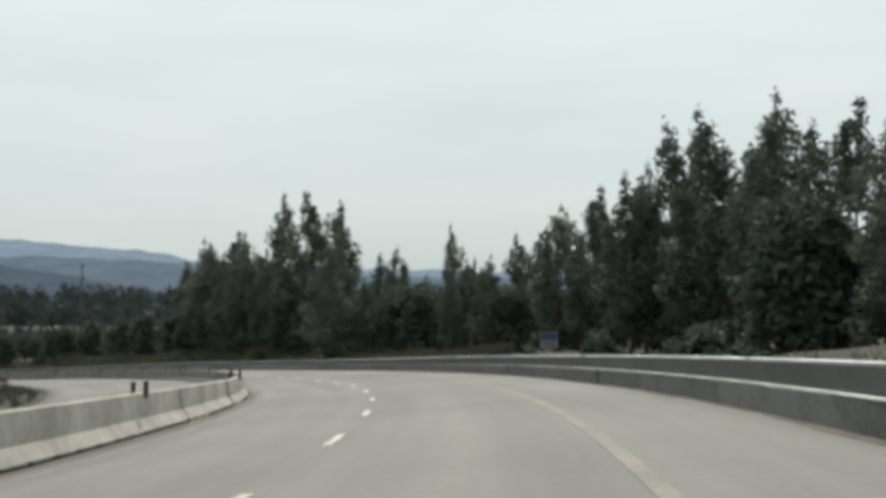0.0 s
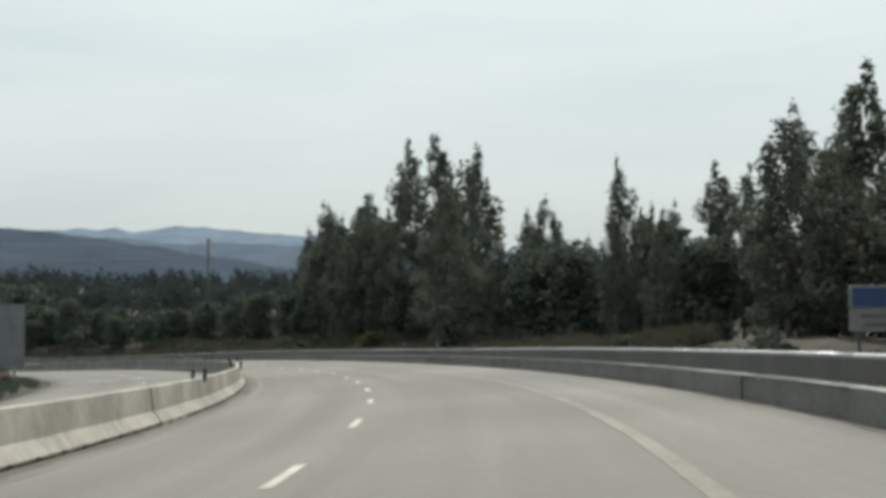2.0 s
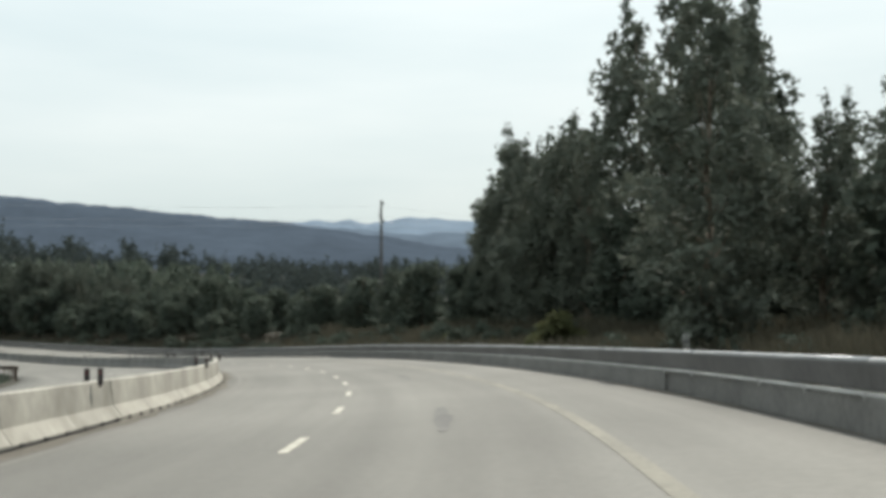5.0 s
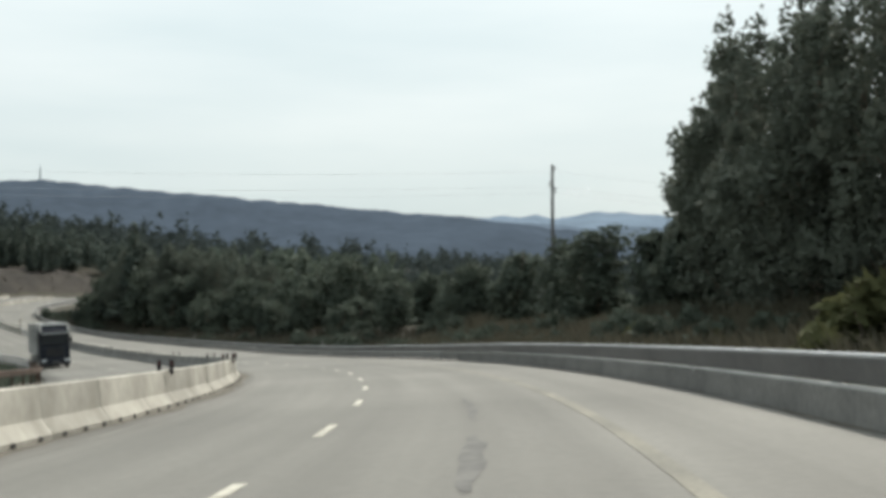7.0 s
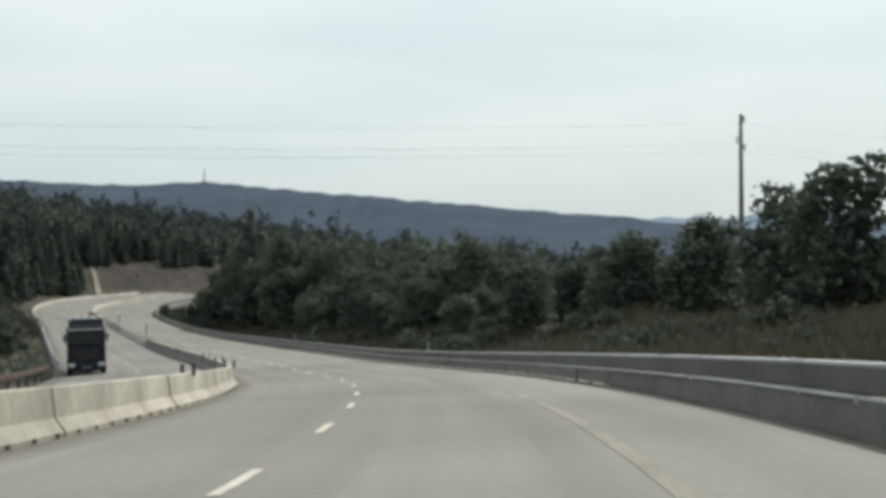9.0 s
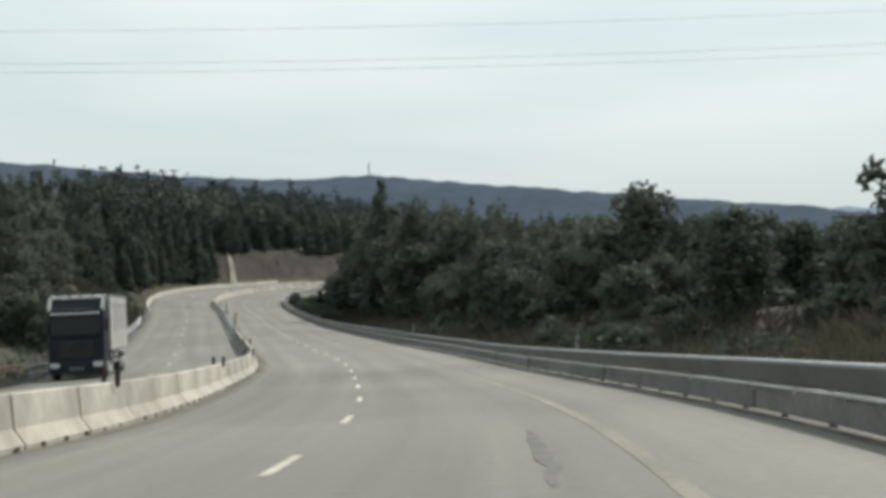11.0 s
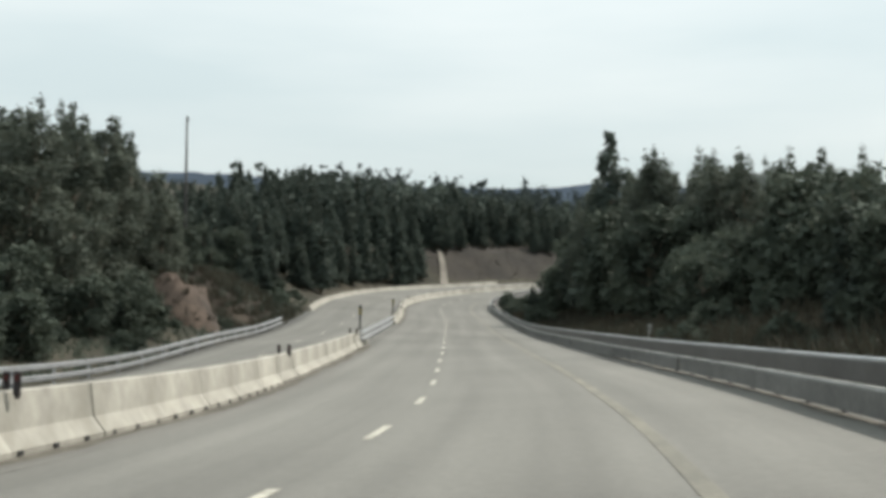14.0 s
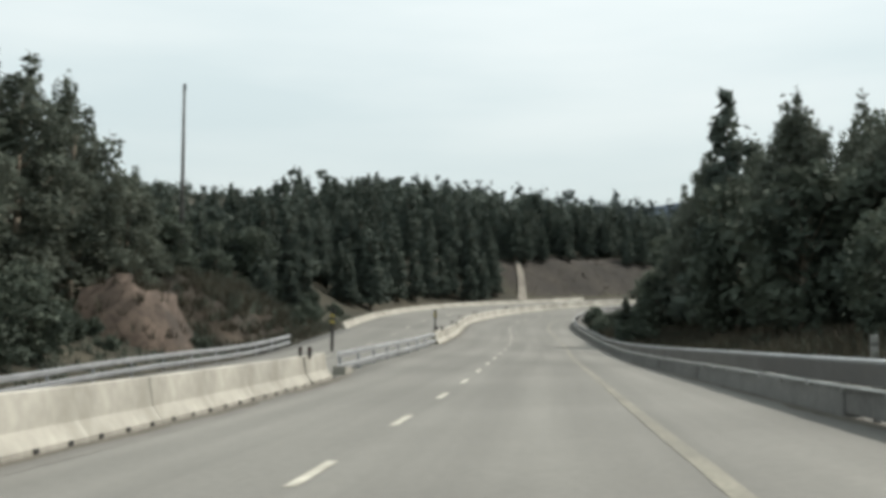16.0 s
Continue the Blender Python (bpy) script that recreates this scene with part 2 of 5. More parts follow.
M_CONC = mat("stained_barrier_concrete", (0.235, 0.225, 0.192), (0.385, 0.37, 0.325), scale=0.8, rough=0.9, fine=5, fine_amount=0.1, bump=0.15, bump_scale=30, random_amount=0.15)
cn, cl = M_CONC.node_tree.nodes, M_CONC.node_tree.links
c_b = cn["Principled BSDF"]
c_src = c_b.inputs["Base Color"].links[0].from_socket
c_tc, c_map, c_nz, c_mr, c_sc = cn.new("ShaderNodeTexCoord"), cn.new("ShaderNodeMapping"), cn.new("ShaderNodeTexNoise"), cn.new("ShaderNodeMapRange"), cn.new("ShaderNodeVectorMath")
c_oi, c_add = cn.new("ShaderNodeObjectInfo"), cn.new("ShaderNodeVectorMath")
c_map.inputs["Scale"].default_value = (0.5, 0.9, 0.7)
c_add.operation, c_sc.operation = "ADD", "SCALE"
cl.new(c_tc.outputs["Object"], c_map.inputs["Vector"])
cl.new(c_map.outputs[0], c_add.inputs[0])
cl.new(c_oi.outputs["Location"], c_add.inputs[1])
cl.new(c_add.outputs[0], c_nz.inputs["Vector"])
c_nz.inputs["Scale"].default_value, c_nz.inputs["Detail"].default_value = 1.0, 3.0
c_mr.inputs["From Min"].default_value, c_mr.inputs["From Max"].default_value = 0.56, 0.72
c_mr.inputs["To Min"].default_value, c_mr.inputs["To Max"].default_value = 1.0, 0.8
cl.new(c_nz.outputs["Fac"], c_mr.inputs["Value"])
cl.new(c_src, c_sc.inputs[0])
cl.new(c_mr.outputs[0], c_sc.inputs["Scale"])
cl.new(c_sc.outputs[0], c_b.inputs["Base Color"])
M_COPING = mat("sunlit_pale_coping", (0.28, 0.28, 0.27), (0.44, 0.44, 0.42), scale=0.9, rough=0.8, fine=6, fine_amount=0.2)
M_CONC_GREY = mat("grey_concrete_and_shaded_back", (0.12, 0.118, 0.112), (0.185, 0.182, 0.172), scale=0.7, rough=0.92, fine=9, fine_amount=0.18, bump=0.2, bump_scale=30, random_amount=0.12)
M_STEEL = mat("galvanised_steel", (0.36, 0.37, 0.38), (0.5, 0.51, 0.52), scale=1.4, rough=0.45, metal=0.6, fine=12, fine_amount=0.1, spec=0.5)
M_STEEL_OLD = mat("weathered_grey_steel", (0.075, 0.075, 0.075), (0.12, 0.12, 0.119), scale=0.5, rough=0.55, metal=0.25, fine=7, fine_amount=0.15, spec=0.35)
M_RUST_AND_SHADE = mat("rust_brown_and_shaded_steel", (0.05, 0.034, 0.026), (0.1, 0.068, 0.05), scale=1.2, rough=0.8, fine=9, fine_amount=0.25)
M_BLACK = mat("black_rubber_and_gap_shade", (0.012, 0.012, 0.013), (0.03, 0.03, 0.03), scale=6, rough=0.75)
M_GRASS = mat("dry_grass", (0.024, 0.023, 0.015), (0.05, 0.044, 0.029), scale=0.12, rough=0.95, fine=2.2, fine_amount=0.35, bump=0.6, bump_scale=3.0)
M_EARTH = mat("bare_reddish_earth", (0.036, 0.028, 0.022), (0.105, 0.079, 0.062), scale=0.45, rough=0.95, fine=3, fine_amount=0.3, bump=0.7, bump_scale=2.0)
M_LEAF_EUC = leaf_mat("eucalyptus_leaves", (0.1, 0.114, 0.094), (0.126, 0.141, 0.113), 0.2, 0.05)
M_LEAF_PINE = leaf_mat("pine_needles", (0.07, 0.087, 0.076), (0.092, 0.109, 0.09), 0.2, 0.05)
M_LEAF_BUSH = leaf_mat("shrub_leaves", (0.072, 0.088, 0.072), (0.096, 0.112, 0.086), 0.2, 0.05)
# leaf colour darkened for the valley woods, which the light left too bright
M_LEAF_FAR = leaf_mat("toned_down_far_leaves", (0.05, 0.062, 0.06), (0.064, 0.076, 0.071), 0.25, 0.0)
M_LEAF_YELLOW = leaf_mat("yellow_green_shrub_leaves", (0.075, 0.083, 0.042), (0.115, 0.118, 0.058), 0.25, 0.05)
M_LEAF_DRY = leaf_mat("dry_brown_scrub", (0.046, 0.044, 0.034), (0.074, 0.067, 0.05), 0.2, 0.05)
M_GRASSBLADE = leaf_mat("dry_grass_blades", (0.06, 0.057, 0.042), (0.1, 0.092, 0.067), 0.25, 0.05)
M_BARK = mat("grey_brown_bark", (0.1, 0.08, 0.06), (0.22, 0.19, 0.15), scale=1.5, rough=0.95, fine=9, fine_amount=0.3, bump=0.5)
M_WOODPOLE = mat("weathered_grey_pole", (0.055, 0.052, 0.05), (0.095, 0.09, 0.085), scale=2, rough=0.9)

# ---- plan of the road ----
def smooth_rows(s, keys, values):
    """Catmull-Rom through evenly spaced keys."""
    keys, values = np.asarray(keys, float), np.asarray(values, float)
    step = keys[1] - keys[0]
    k = (np.asarray(s, float) - keys[0]) / step
    i = np.clip(np.floor(k).astype(int), 0, len(keys) - 2)
    u = k - i
    y = np.concatenate(([2 * values[0] - values[1]], values, [2 * values[-1] - values[-2]]))
    a, b, c, d = y[i], y[i + 1], y[i + 2], y[i + 3]
    return 0.5 * (2 * b + (c - a) * u + (2 * a - 5 * b + 4 * c - d) * u ** 2 + (3 * b - 3 * c + d - a) * u ** 3)


ROAD_A = np.array(ROAD)
S_END = float(ROAD_A[-1, 0])
ST = np.arange(ROAD_A[0, 0], S_END + 0.01, 1.0)
HD = np.radians(smooth_rows(ST, ROAD_A[:, 0], ROAD_A[:, 1]))
RZ = smooth_rows(ST, ROAD_A[:, 0], ROAD_A[:, 2])
RC = smooth_rows(ST, ROAD_A[:, 0], ROAD_A[:, 3])
RC2 = smooth_rows(ST, ROAD_A[:, 0], ROAD_A[:, 4])
mid = (HD[1:] + HD[:-1]) / 2
RX = np.concatenate(([0], np.cumsum(-np.sin(mid))))
RY = np.concatenate(([0], np.cumsum(np.cos(mid))))
zero = int(round(-ST[0]))
RX, RY = RX - RX[zero], RY - RY[zero]


def cross(s, lat):
    """Height over the driven line, by the crossfall of the two carriageways."""
    lat = np.clip(lat, -17.0, 4.5)
    return np.interp(s, ST, RC) * np.maximum(lat, -7.0) + np.interp(s, ST, RC2) * np.minimum(lat + 7.0, 0.0) + np.interp(s, (60.0, 92.0), (0.023, 0.0)) * np.minimum(lat, 0.0)


def on(s, lat, up=0.0):
    """The place at station s, lat metres to the right of the driven line, up metres over the road's surface."""
    h, past = np.interp(s, ST, HD), max(0.0, s - S_END)
    return Vector((np.interp(s, ST, RX) + math.cos(h) * lat - math.sin(h) * past, np.interp(s, ST, RY) + math.sin(h) * lat + math.cos(h) * past, np.interp(s, ST, RZ) + float(cross(s, lat)) + up))


def heading(s):
    return math.degrees(np.interp(s, ST, HD))


def along(s, lat, up=0.0):
    """A pose at the station whose y axis runs with the road, tilted with its grade."""
    a, b = on(s - 0.6, lat, up), on(s + 0.6, lat, up)
    grade = math.degrees(math.atan2(b.z - a.z, 1.2))
    return pose(*on(s, lat, up), grade, 0, heading(s))


def mesh_object(name, bm, material, parent=None, smooth=False):
    me = bpy.data.meshes.new(name)
    bm.to_mesh(me)
    bm.free()
    me.materials.append(material)
    if smooth:
        me.polygons.foreach_set("use_smooth", [True] * len(me.polygons))
    ob = new(name, me)
    ob.parent = parent
    return ob


def part(name, bm, material, parent, label="", smooth=False):
    ob = mesh_object(name, bm, material, parent, smooth)
    return tagged(ob, label) if label else ob


def thing(name, m, label, category, group="", kind=""):
    """An Empty at a thing's base, to parent its parts."""
    ob = new(name)
    ob.matrix_world = m
    ob.empty_display_size = 0.2
    return tagged(ob, label, category, group, kind)


def box(bm, size, at=(0, 0, 0), turn=(0, 0, 0), bevel=0.0):
    r = bmesh.ops.create_cube(bm, size=1.0, matrix=pose(*at, *turn) @ Matrix.Diagonal((*size, 1)))
    if bevel:
        es = list({e for v in r["verts"] for e in v.link_edges})
        bmesh.ops.bevel(bm, geom=es, offset=bevel, segments=2, affect="EDGES", profile=0.6)
    return bm


def rod(bm, a, b, r, r2=None, n=10):
    a, b = Vector(a), Vector(b)
    d = b - a
    m = Matrix.Translation((a + b) / 2) @ d.to_track_quat("Z", "Y").to_matrix().to_4x4()
    bmesh.ops.create_cone(bm, cap_ends=True, segments=n, radius1=r, radius2=r if r2 is None else r2, depth=d.length, matrix=m)
    return bm


def sweep(bm, profile, s0, s1, step=1.0, closed=False, uv=False):
    """Draws a profile of (lat, up) points along the road from s0 to s1."""
    n = max(2, int(math.ceil((s1 - s0) / step)) + 1)
    rows = []
    layer = bm.loops.layers.uv.new("UVMap") if uv else None
    ss = [s0 + (s1 - s0) * i / (n - 1) for i in range(n)]
    for s in ss:
        rows.append([bm.verts.new(on(s, lat, up)) for lat, up in profile])
    m = len(profile)
    for i in range(n - 1):
        for j in range(m if closed else m - 1):
            k = (j + 1) % m
            f = bm.faces.new((rows[i][j], rows[i + 1][j], rows[i + 1][k], rows[i][k]))
            if uv:
                for lp, (q, w) in zip(f.loops, ((i, j), (i + 1, j), (i + 1, k), (i, k))):
                    lp[layer].uv = (profile[w][0], ss[q])
    if closed:
        bm.faces.new(rows[0])
        bm.faces.new(list(reversed(rows[-1])))
    bmesh.ops.recalc_face_normals(bm, faces=bm.faces[:])
    return bm

# ---- ground ----
def road_frame(x, y):
    """Station and lateral distance of the road point nearest to each place."""
    x, y = np.atleast_1d(x).astype(float), np.atleast_1d(y).astype(float)
    best, bs = np.full(x.shape, 1e18), np.zeros(x.shape, int)
    for i in range(0, len(ST), 4):
        d = (x - RX[i]) ** 2 + (y - RY[i]) ** 2
        w = d < best
        best[w], bs[w] = d[w], i
    h = HD[bs]
    dx, dy = x - RX[bs], y - RY[bs]
    t = -np.sin(h) * dx + np.cos(h) * dy
    return ST[bs] + t, dx * np.cos(h) + dy * np.sin(h)


def ease(v, a, b):
    u = np.clip((v - a) / (b - a), 0, 1)
    return u * u * (3 - 2 * u)


def ground_z(x, y):
    s, lat = road_frame(x, y)
    sc = np.clip(s, ST[0], S_END)
    base = np.interp(sc, ST, RZ) + cross(sc, lat)
    # the bank outside the right-hand barrier
    r = np.clip(lat - 5.2, 0, None)
    rise_r = smooth_rows(np.clip(s, 0, 400), BANK_S, BANK_R)
    z = base + rise_r * ease(r, 0.3, 9.0) + np.clip(r - 9, 0, 200) * smooth_rows(np.clip(s, 0, 400), BANK_S, FALL_R)
    # the bank outside the opposite carriageway
    q = np.clip(LAT_OPP_OUT - 0.9 - lat, 0, None)
    rise_l = smooth_rows(np.clip(s, 0, 400), BANK_S, BANK_L)
    z = z + rise_l * ease(q, 0.2, 12.0) + np.clip(q - 12, 0, 122) * smooth_rows(np.clip(s, 0, 400), BANK_S, FALL_L)
    bumps = 0.35 * np.sin(x * 0.31 + 1.3 * np.sin(y * 0.17)) * np.sin(y * 0.27 + np.sin(x * 0.11))
    off = np.maximum(r, q)
    z = z + bumps * ease(off, 1.0, 8.0)
    far = ease(np.hypot(x + 110, y - 170), 380, 900)
    z = z * (1 - far) + far * (19 + 5 * np.sin(x * 0.006) * np.cos(y * 0.005))
    corridor = (lat > LAT_OPP_OUT - 0.6) & (lat < 4.9) & (s > ST[0] - 5) & (s < S_END + 5)
    return np.where(corridor, base - 0.35, z - 0.03)


def spaced(lo, hi, fine_lo, fine_hi, fine, coarse):
    """Grid lines: close within the fine stretch, widening outside."""
    out, v, st = [], fine_lo, coarse
    while v > lo:
        v -= st
        st *= 1.35
        out.append(v)
    out = out[::-1] + list(np.arange(fine_lo, fine_hi, fine))
    v, st = fine_hi, coarse
    while v < hi:
        out.append(v)
        v += st
        st *= 1.35
    return np.array(out)


gx, gy = spaced(-4500, 4500, -330, 70, 2.0, 5.0), spaced(-4500, 4500, -50, 380, 2.0, 5.0)
GX, GY = np.meshgrid(gx, gy)
GZ = ground_z(GX.ravel(), GY.ravel())
nx, ny = len(gx), len(gy)
idx = np.arange(nx * ny).reshape(ny, nx)
quads = np.stack((idx[:-1, :-1], idx[:-1, 1:], idx[1:, 1:], idx[1:, :-1]), -1).reshape(-1, 4)
gm = bpy.data.meshes.new("ground")
gm.from_pydata(np.stack((GX.ravel(), GY.ravel(), GZ), -1).tolist(), [], quads.tolist())
gm.polygons.foreach_set("use_smooth", [True] * len(gm.polygons))
gm.materials.append(M_GRASS)
tagged(new("ground", gm), "rolling ground of dry olive grass and scrub", "ground", kind="structure")

# ---- carriageways ----
bm = bmesh.new()
lats = list(np.linspace(LAT_OPP_OUT - 0.5, LAT_RIGHT + 1.1, 16))
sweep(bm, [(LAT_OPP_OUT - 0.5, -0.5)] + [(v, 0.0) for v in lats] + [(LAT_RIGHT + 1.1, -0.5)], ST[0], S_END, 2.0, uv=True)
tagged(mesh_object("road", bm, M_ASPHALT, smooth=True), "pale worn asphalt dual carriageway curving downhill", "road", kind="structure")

def line(name, lat, width, s0, s1, material, label, drift=None):
    b = bmesh.new()
    sweep(b, [(lat - width / 2, 0.005), (lat - width / 2 + 0.01, 0.008), (lat + width / 2 - 0.01, 0.008), (lat + width / 2, 0.005)], s0, s1, 2.0)
    if drift:
        for v in b.verts:
            s_, lat_ = (float(q[0]) for q in road_frame(v.co.x, v.co.y))
            h = np.interp(s_, ST, HD)
            d = float(np.interp(s_, drift[0], drift[1]))
            v.co += Vector((math.cos(h) * d, math.sin(h) * d, float(cross(s_, lat_ + d) - cross(s_, lat_))))
    return tagged(mesh_object(name, b, material), label, "road marking", kind="structure")


line("edge_line", LAT_EDGE + 0.08, 0.19, ST[0], S_END, M_EDGE_PAINT, "faded yellowish edge line along the shoulder", ((0, 10, 22, 32, 42, 188, 198, 206, 212, 218, 225), (-0.1, -0.16, -0.17, -0.06, 0.0, 0.0, -0.15, -0.22, -0.27, -0.2, -0.04)))
line("edge_line", LAT_LEFT_EDGE + 0.1, 0.12, ST[0], S_END, M_FAINT_PAINT, "faded edge line beside the median barrier")
line("edge_line", LAT_OPP_IN - 0.75, 0.12, ST[0], S_END, M_FAINT_PAINT, "faded edge line of the opposite carriageway")
line("edge_line", LAT_OPP_OUT + 1.3, 0.14, ST[0], S_END, M_FAINT_PAINT, "faded outer edge line of the opposite carriageway")

def dash(s, lat):
    b = bmesh.new()
    n = 3
    for k in range(n):
        u, v = s + DASH_LEN * (k / n - 0.5), s + DASH_LEN * ((k + 1) / n - 0.5)
        q = [b.verts.new(on(a, lat + w, 0.008)) for a, w in ((u, -0.065), (u, 0.065), (v, 0.065), (v, -0.065))]
        b.faces.new(q)
    bmesh.ops.remove_doubles(b, verts=b.verts[:], dist=0.001)
    bmesh.ops.recalc_face_normals(b, faces=b.faces[:])
    return tagged(mesh_object("lane_dash", b, M_PAINT), "short worn white lane dash on the asphalt", "road marking", "lane dashes", "structure")


for k in range(-4, 54):
    s = k * DASH_STEP
    s += float(np.interp(s, DASH_SHIFT[0], DASH_SHIFT[1]))
    dash(s, LAT_DASH)
    if k % 2 == 0:
        dash(s, (LAT_OPP_IN - 0.75 + LAT_OPP_OUT + 1.3) / 2)

for s0, s1, lat, w in PATCHES:
    b = bmesh.new()
    n = max(4, int((s1 - s0) / 0.5))
    rng = np.random.RandomState(int(s0 * 10))
    rows = []
    for k in range(n + 1):
        ww = w * (0.35 + 0.65 * math.sin(math.pi * min(1, max(0, k / n)))) * (0.85 + 0.3 * rng.rand()) / 2
        u = s0 + (s1 - s0) * k / n
        sh = 0.025 * rng.normal()
        rows.append([b.verts.new(on(u, lat + sh - ww, 0.006)), b.verts.new(on(u, lat + sh + ww, 0.006))])
    for k in range(n):
        b.faces.new((rows[k][0], rows[k][1], rows[k + 1][1], rows[k + 1][0]))
    bmesh.ops.recalc_face_normals(b, faces=b.faces[:])
    tagged(mesh_object("road_patch", b, M_TAR), "dark ragged tar patch in the lane", "road patch", kind="structure")


BANK_TOPS = {}


def slope_patch(name, s0, s1, q0, q1, material, label, lump, seed, fall=0.0):
    """A stretch of bank with its own soil, lying on the ground outside the opposite carriageway."""
    b = bmesh.new()
    rng = np.random.RandomState(seed)
    ns, nq = int((s1 - s0) / 1.0) + 1, int((q1 - q0) / 0.8) + 1
    grid = []
    for i in range(ns):
        col = []
        for j in range(nq):
            u, v = i / (ns - 1), j / (nq - 1)
            p = on(s0 + (s1 - s0) * u + 0.4 * rng.normal() * (0 < v < 1), LAT_OPP_OUT - q0 - (q1 - q0) * v + 0.3 * rng.normal())
            z = float(ground_z(np.array([p.x]), np.array([p.y]))[0])
            edge = min(1, 4 * u, 4 * (1 - u), 4 * v, 4 * (1 - v))
            edge = edge * edge * (3 - 2 * edge)
            col.append(b.verts.new((p.x, p.y, z - 0.12 + edge * (0.2 + lump * (1 - fall * u) * (0.75 + 0.25 * rng.rand()) * math.sin(math.pi * min(1, v * 1.15)) ** 0.6))))
        grid.append(col)
    for i in range(ns - 1):
        for j in range(nq - 1):
            b.faces.new((grid[i][j], grid[i][j + 1], grid[i + 1][j + 1], grid[i + 1][j]))
    BANK_TOPS[name] = np.array([v.co[:] for col in grid for v in col])
    bmesh.ops.recalc_face_normals(b, faces=b.faces[:])
    for f in b.faces:
        if f.normal.z < 0:
            f.normal_flip()
    return tagged(mesh_object(name, b, material, smooth=True), label, "bank", kind="structure")


slope_patch("earth_bank", 273.5, 283, 3.2, 10, M_EARTH, "bare reddish earth cutting beside the carriageway", 3.3, 3)
slope_patch("scrub_bank", 281, 312, 1.6, 13, M_SCRUB, "brown scrubby bank beside the carriageway", 2.7, 4, 0.65)
slope_patch("bare_slope", 378, 446, 1.6, 18, M_SLOPE, "bare brown slope above the far bend", 0.3, 5)

b = bmesh.new()
foot, head_ = on(380, LAT_OPP_OUT - 1.6), Vector(TRACK_TOP)
prev = None
for k in range(25):
    u = k / 24
    p = foot.lerp(head_, u * 0.9)
    side = Vector((head_.y - foot.y, foot.x - head_.x, 0)).normalized() * (0.7 - 0.35 * u)
    bend = Vector((head_.y - foot.y, foot.x - head_.x, 0)).normalized() * 1.2 * math.sin(u * 3.14)
    cur = []
    for sgn in (-1, 0, 1):
        q = p + bend + side * sgn
        cur.append(b.verts.new((q.x, q.y, float(ground_z(np.array([q.x]), np.array([q.y]))[0]) + (0.5 if sgn else 0.46))))
    if prev:
        b.faces.new((prev[0], prev[1], cur[1], cur[0]))
        b.faces.new((prev[1], prev[2], cur[2], cur[1]))
    prev = cur
bmesh.ops.recalc_face_normals(b, faces=b.faces[:])
tagged(mesh_object("dirt_track", b, M_TRACK), "pale dirt track climbing the bare slope", "track", kind="structure")

# silt washed along the barrier feet
def silt(s0, s1, lat0, w0, w1, seed, label):
    b = bmesh.new()
    rng = np.random.RandomState(seed)
    n = int((s1 - s0) / 0.6)
    wob = np.convolve(rng.rand(n + 5), np.ones(5) / 5, "valid")
    prev = None
    for k in range(n + 1):
        u = s0 + (s1 - s0) * k / n
        w = w0 + (w1 - w0) * float(np.clip((wob[min(k, n - 1)] - 0.3) * 2.5, 0, 1))
        cur = [b.verts.new(on(u, lat0, 0.012)), b.verts.new(on(u, lat0 + w * 0.6, 0.01)), b.verts.new(on(u, lat0 + w, 0.004))]
        if prev:
            b.faces.new((prev[0], prev[1], cur[1], cur[0]))
            b.faces.new((prev[1], prev[2], cur[2], cur[1]))
        prev = cur
    bmesh.ops.recalc_face_normals(b, faces=b.faces[:])
    return tagged(mesh_object("silt", b, M_SILT), label, "dirt", kind="structure")


silt(-38, MED_END, LAT_MED + 0.03, 0.12, 0.42, 2, "brown silt washed along the median barrier foot")
silt(MED_AGAIN, S_END - 4, LAT_MED + 0.03, 0.1, 0.35, 3, "brown silt along the far median barrier foot")
silt(-38, S_END - 4, LAT_RIGHT - 0.03, -0.08, -0.3, 4, "brown silt washed along the shoulder barrier foot")

